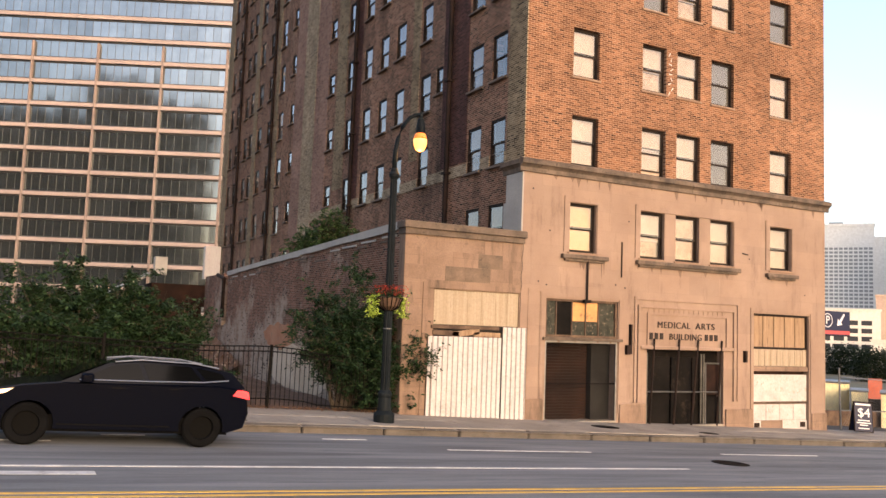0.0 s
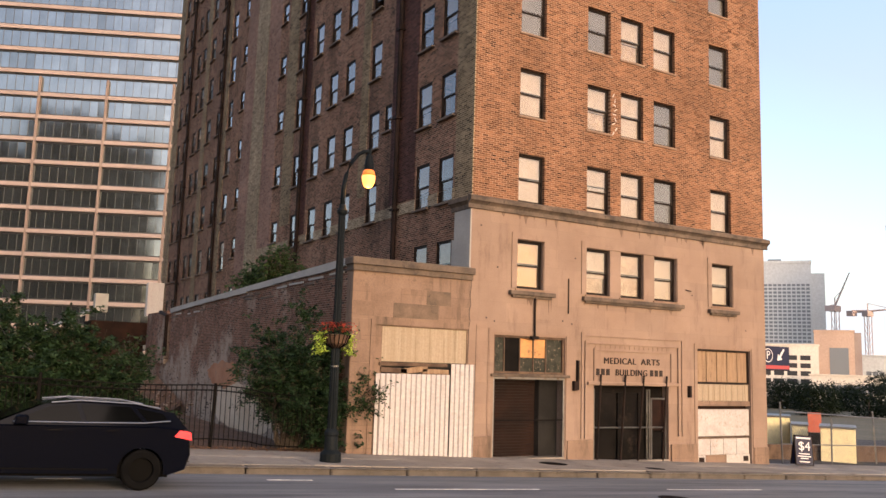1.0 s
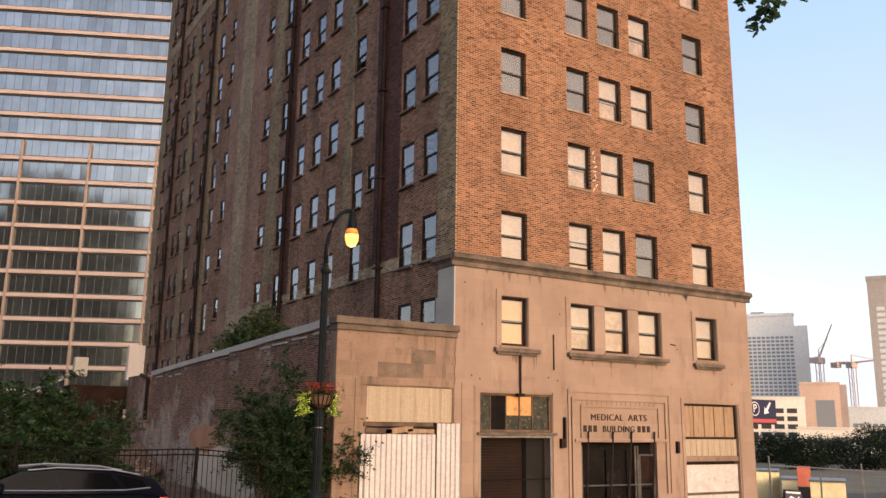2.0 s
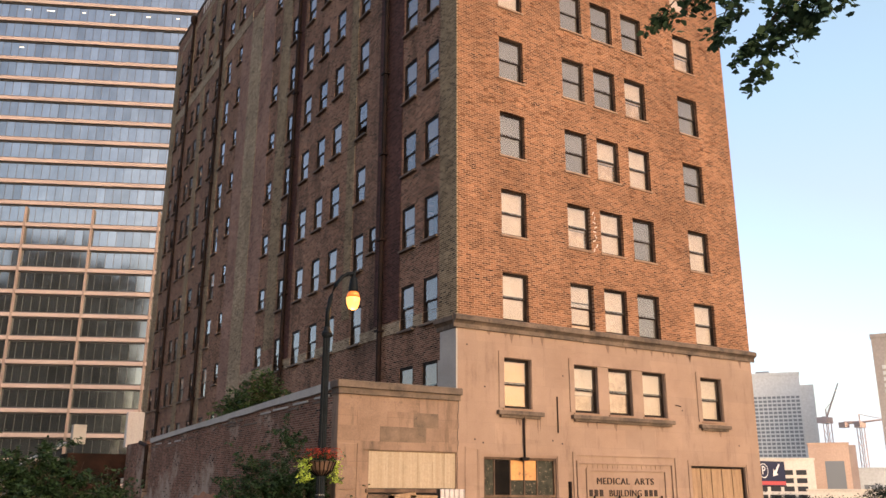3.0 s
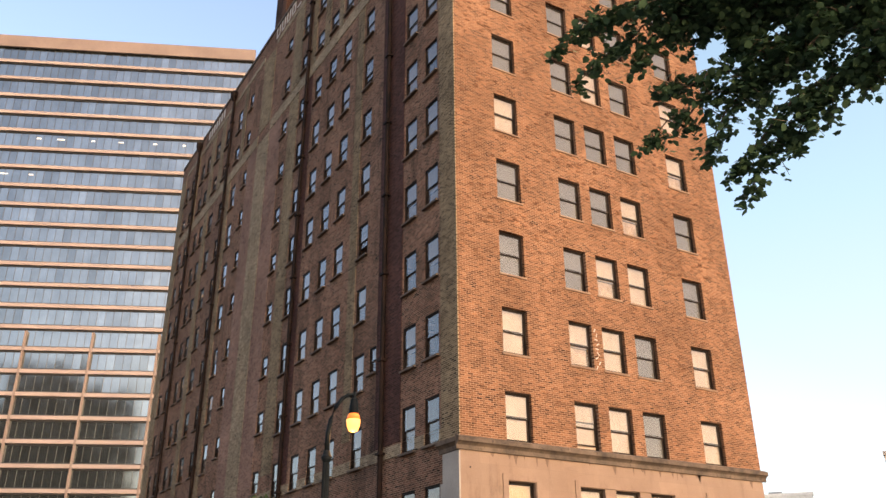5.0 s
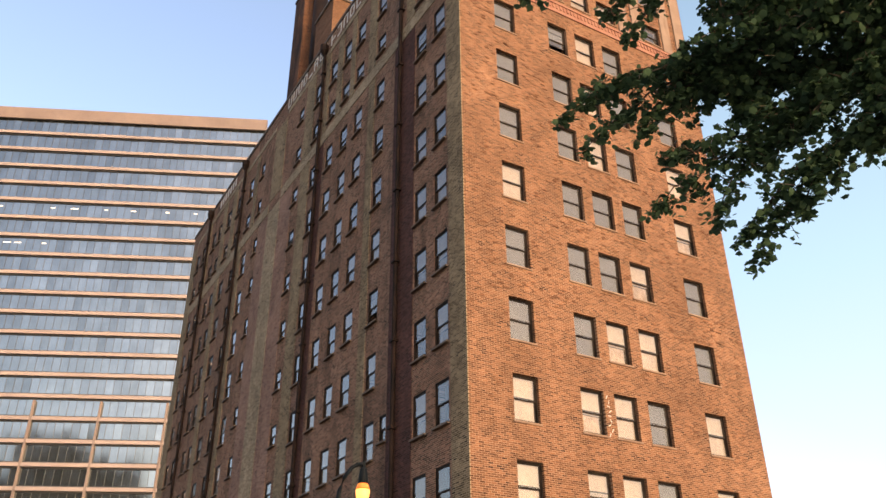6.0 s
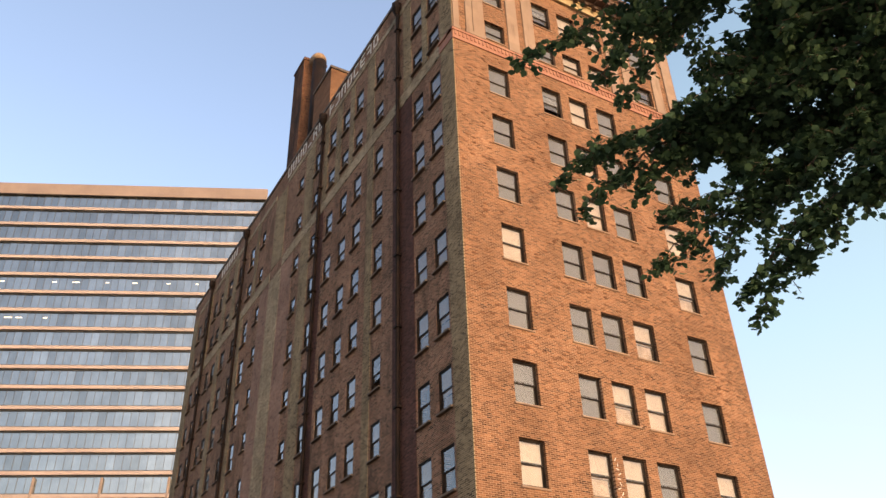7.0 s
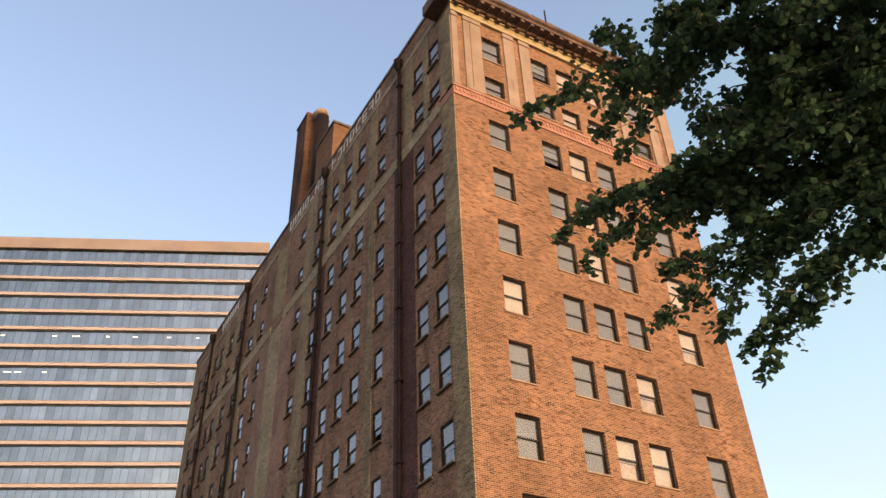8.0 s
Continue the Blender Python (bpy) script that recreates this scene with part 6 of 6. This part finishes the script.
def crane(az, el_base, el_cab, dist, jib_az, jib_el, label):
    a = toward(az, dist)
    zb, zc = height(el_base, dist), height(el_cab, dist)
    ob = thing("tower_crane", label, "crane", at=(a.x, a.y, zb))
    s, h, r = Shape(), zc - zb, 1.1
    for sx in (-r, r):
        for sy in (-r, r):
            s.tube([(sx, sy, -15), (sx, sy, h)], 0.22, 4)
    for k in range(int((h + 15) / 3)):
        z = -15 + 3 * k
        s.tube([(-r, -r, z), (r, -r, z + 3)], 0.14, 4)
        s.tube([(r, r, z), (-r, r, z + 3)], 0.14, 4)
    part("mast", s, M_CRANE, ob)
    part("cab", Shape().box(-2.5, 2.2, -1.5, 1.5, h, h + 2.6, chamfer=0.2), M_CRANE, ob)
    tip = toward(jib_az, dist) - a
    tip.z = height(jib_el, dist) - zb
    part("jib", Shape().tube([(0, 0, h + 2.4), tip], [0.45, 0.25], 5).tube([(0, 0, h + 6), tip.lerp(Vector((0, 0, h)), 0.4)], 0.12, 4).tube([(0, 0, h + 2), (0, 0, h + 6)], 0.3, 4), M_CRANE, ob)
    back = Vector((-tip.x * 0.3, -tip.y * 0.3, h + 2.4))
    part("counter_jib", Shape().tube([(0, 0, h + 2.4), back], 0.7, 5).box(back.x - 1.6, back.x + 1.6, back.y - 1.6, back.y + 1.6, h + 0.2, h + 2.6), M_CRANE, ob)


crane(55.75, 2.0, 4.05, 400, 56.62, 6.45, "lattice tower crane with a raised jib, far away")
crane(57.55, 1.0, 3.75, 430, 60.5, 4.35, "lattice tower crane with a level jib, far away")

# far trees
M_FARLEAF = leafy("far_tree_leaf", (0.005, 0.010, 0.004), (0.016, 0.026, 0.010))
rf = random.Random(17)
for k in range(16):
    az, dist = 50.5 + k * 0.62 + rf.uniform(-0.2, 0.2), rf.uniform(150, 200)
    top = height(-0.55 + 0.45 * rf.random() + (0.5 if k > 11 else 0), dist)
    bot = height(-3.0, dist)
    p = toward(az, dist, bot)
    ob = thing("far_tree", "dark green broad tree beyond the parking lot", "tree", "trees beyond the lot", at=p)
    part("trunk", Shape().tube([(0, 0, -2), (0.1, 0, 1.5), (0, 0.1, (top - bot) * 0.6)], [0.35, 0.28, 0.12], 7), M_BARK, ob)
    spots, h = [], top - bot
    for _ in range(46):
        d = Vector((rf.gauss(0, 1), rf.gauss(0, 1), rf.gauss(0, 1))).normalized()
        c = Vector((0, 0, h * 0.55)) + Vector((d.x * 2.6, d.y * 2.6, d.z * h * 0.40))
        spots += [c + Vector((rf.gauss(0, 0.6), rf.gauss(0, 0.6), rf.gauss(0, 0.5))) for _ in range(64)]
    tagged(part("crown", leaves(spots, 0.42, rf).mesh("crown", M_FARLEAF, tidy=False), None, ob), kind="stuff")

# the lot beside the tower: low wall, mesh fence, sheds coloured sunlit, signs
# low sunlight on the cabins is put into this bright yellow
M_SHED = surface("sunlight_toned_yellow_panel", (0.84, 0.74, 0.42), (0.86, 0.78, 0.50), 0.7, 0.4, 5, 0.05)
wall = solo("low_wall", Shape().box(14.3, 44.0, 3.0, 3.3, -2.5, 0.55, 0.03, chamfer=0.03), M_WOOD, "dark stained low retaining wall by the parking lot", "low wall")
for az0, az1, el0, el1, d in ((51.6, 53.0, -4.4, -2.55, 46), (53.1, 54.0, -4.4, -3.0, 44), (54.7, 56.65, -4.6, -3.05, 42)):
    w = d * math.radians(az1 - az0)
    p = toward((az0 + az1) / 2, d, height(el0, d))
    ob = thing("site_cabin", "pale yellow site cabin with low sunlight in its colour", "cabin", at=Matrix.Translation(p) @ pose(0, 0, 0, 0, 0, -(az0 + az1) / 2))
    h = height(el1, d) - height(el0, d)
    part("wall", Shape().box(-w / 2, w / 2, 0, 2.4, -0.6, h, chamfer=0.02), M_SHED, ob)
    part("roof", Shape().box(-w / 2 - 0.05, w / 2 + 0.05, -0.05, 2.45, h, h + 0.08), M_STEEL, ob)
lf = thing("chain_link_fence", "grey chain link fence with leaning steel posts", "fence", at=(0, 0, 0))
for x, y, h, lean in ((14.6, 0.2, 2.35, -2), (18.8, 1.0, 1.9, 1), (23.0, 1.7, 2.3, -4), (28.5, 2.2, 2.1, 0), (34.0, 2.4, 2.1, 0)):
    part("post", Shape().tube([(0, 0, -0.4), (0, 0, h)], 0.035, 7), M_STEEL, lf, at=pose(x, y, base(x), 0, lean, 0))
for h in (0.75, 2.0):
    part("rail", Shape().tube([(14.6, 0.2, base(14.6) + h), (23.0, 1.7, base(23) + h), (34, 2.4, base(34) + h)], 0.022, 6), M_STEEL, lf)
s = Shape()
P0, P1 = Vector((14.6, 0.2, base(14.6))), Vector((34.0, 2.4, base(34)))
for k in range(130):
    a, b = P0.lerp(P1, k / 130), P0.lerp(P1, min(k / 130 + 0.09, 1))
    s.tube([a, b + Vector((0, 0, 2.0))], 0.003, 3)
    s.tube([a + Vector((0, 0, 2.0)), b], 0.003, 3)
tagged(part("wire_mesh", s.mesh("wire_mesh", M_STEEL, tidy=False), None, lf), kind="stuff")
rs_ = thing("red_notice", "faded red notice board on two legs in the lot", "sign", at=Matrix.Translation(toward(54.4, 48, height(-2.15, 48) - 2.2)) @ pose(0, 0, 0, 0, 0, -50))
part("board", Shape().box(-0.32, 0.32, -0.03, 0.03, 1.2, 2.2, chamfer=0.01), surface("faded_red_board", (0.42, 0.10, 0.06), (0.50, 0.14, 0.09), 0.6, 2, 20, 0.1), rs_)
part("lower_board", Shape().box(-0.30, 0.30, -0.03, 0.03, 0.55, 1.18), M_BLACK, rs_)
for x in (-0.28, 0.28):
    part("leg", Shape().box(x - 0.03, x + 0.03, -0.02, 0.04, -0.9, 1.4), M_WOOD, rs_)

# signs beside the tower
M_NAVY = plain("navy_sign_face", (0.010, 0.012, 0.034), 0.5, 0.0, 0.2)
M_SIGNW = plain("white_sign_paint", (0.5, 0.5, 0.52), 0.6)
M_SIGNR = plain("dull_red_sign_paint", (0.30, 0.035, 0.035), 0.5)


def words(text, size, mat, parent, at):
    cu = bpy.data.curves.new("lettering", "FONT")
    cu.body, cu.size, cu.extrude, cu.align_x, cu.align_y = text, size, 0.002, "CENTER", "CENTER"
    tmp = bpy.data.objects.new("lettering", cu)
    me = bpy.data.meshes.new_from_object(tmp)
    bpy.data.objects.remove(tmp)
    me.materials.append(mat)
    return part("lettering", me, None, parent, at=at)


ps = thing("parking_sign", "navy parking sign with a white arrow fixed to the tower", "sign", at=pose(13.5, 0.3, 3.2))
part("panel", Shape().box(0.12, 1.80, 0.0, 0.09, -0.02, 0.90, chamfer=0.01), M_NAVY, ps, "navy face")
part("red_strip", Shape().box(0.14, 1.78, -0.006, 0.0, 0.02, 0.16), M_SIGNR, ps)
for x in (0.3, 0.62, 0.9, 1.2):
    part("word_bar", Shape().box(x, x + 0.22, -0.010, -0.006, 0.07, 0.12), M_SIGNR, ps)
ringp = Shape()
for k in range(28):
    a, b = 2 * math.pi * k / 28, 2 * math.pi * (k + 1) / 28
    ringp.add([(0.52 + r * math.cos(t), -0.008, 0.54 + r * math.sin(t)) for t in (a, b) for r in (0.24, 0.27)], [(0, 1, 3, 2)])
part("letter_ring", ringp, M_SIGNW, ps)
words("P", 0.44, M_SIGNW, ps, pose(0.52, -0.01, 0.54, 90, 0, 0))
part("arrow", Shape().add([(1.50, -0.008, 0.78), (1.42, -0.008, 0.82), (1.18, -0.008, 0.54), (1.10, -0.008, 0.62), (1.05, -0.008, 0.34), (1.36, -0.008, 0.40), (1.27, -0.008, 0.47)], [(0, 1, 2, 3, 4, 5, 6)]), M_SIGNW, ps)
part("bracket", Shape().box(-0.08, 0.14, 0.02, 0.07, 0.70, 0.78).box(-0.08, 0.14, 0.02, 0.07, 0.08, 0.16), M_PIPE, ps)
part("edge_tube", Shape().box(0.10, 1.82, -0.012, 0.10, -0.05, -0.021), M_PIPE, ps)

fr = thing("sandwich_board", "navy folding pavement sign with a white price", "sign", at=Matrix.Translation((14.6, -0.65, base(14.6))) @ pose(0, 0, 0, 0, 3, -26))
for lean, y in ((-11, -0.22), (11, 0.22)):
    pn = part("panel", Shape().box(-0.33, 0.33, -0.02, 0.02, 0.10, 1.15, chamfer=0.01), M_NAVY, fr, at=pose(0, y, 0, lean, 0, 0))
    part("rim", bars(0.70, 1.10, 0.025, -0.026, 0.026), M_PIPE, pn, at=(-0.35, 0, 0.07))
    if y < 0:
        part("header", Shape().box(-0.28, 0.28, -0.028, -0.024, 1.04, 1.10), M_SIGNW, pn)
        words("$4", 0.46, M_SIGNW, pn, pose(0.02, -0.026, 0.76, 90, 0, 0))
        for z, w in ((0.47, 0.22), (0.38, 0.26), (0.30, 0.15), (0.18, 0.2)):
            part("word_bar", Shape().box(-w, w, -0.028, -0.024, z, z + 0.035), M_SIGNW, pn)

# ---- far end of the lot, west ----
bx = thing("roadside_panel", "blank white panel standing beyond the annex", "panel", at=pose(-3.5, 30, 0))
part("panel", Shape().box(0.05, 0.98, 0, 0.5, 5.3, 7.3, chamfer=0.02), M_WHITE, bx)
part("stand", Shape().box(0.4, 0.55, 0.1, 0.3, 0, 5.3), M_PIPE, bx)
ls = thing("lean_to_shed", "grey sheet roofed shed behind the shrubs", "shed", at=pose(-9, 30, 0))
part("roof", Shape().add([(0, 0, 4.0), (2.6, 0, 5.5), (2.6, 3, 5.6), (0, 3, 4.1), (0, 0, 3.9), (2.6, 0, 5.4), (2.6, 3, 5.5), (0, 3, 4.0)], [(0, 1, 2, 3), (4, 5, 6, 7), (0, 1, 5, 4), (2, 3, 7, 6)]), M_STUCCO, ls)
part("wall", Shape().box(0.2, 5.6, 0.4, 3.0, -0.5, 3.6).box(2.6, 5.8, 0.2, 3.0, 3.6, 4.9), M_SHUT, ls)
part("flue", Shape().box(2.7, 3.4, 0.0, 0.7, 5.4, 6.45, chamfer=0.02), M_STUCCO, ls)
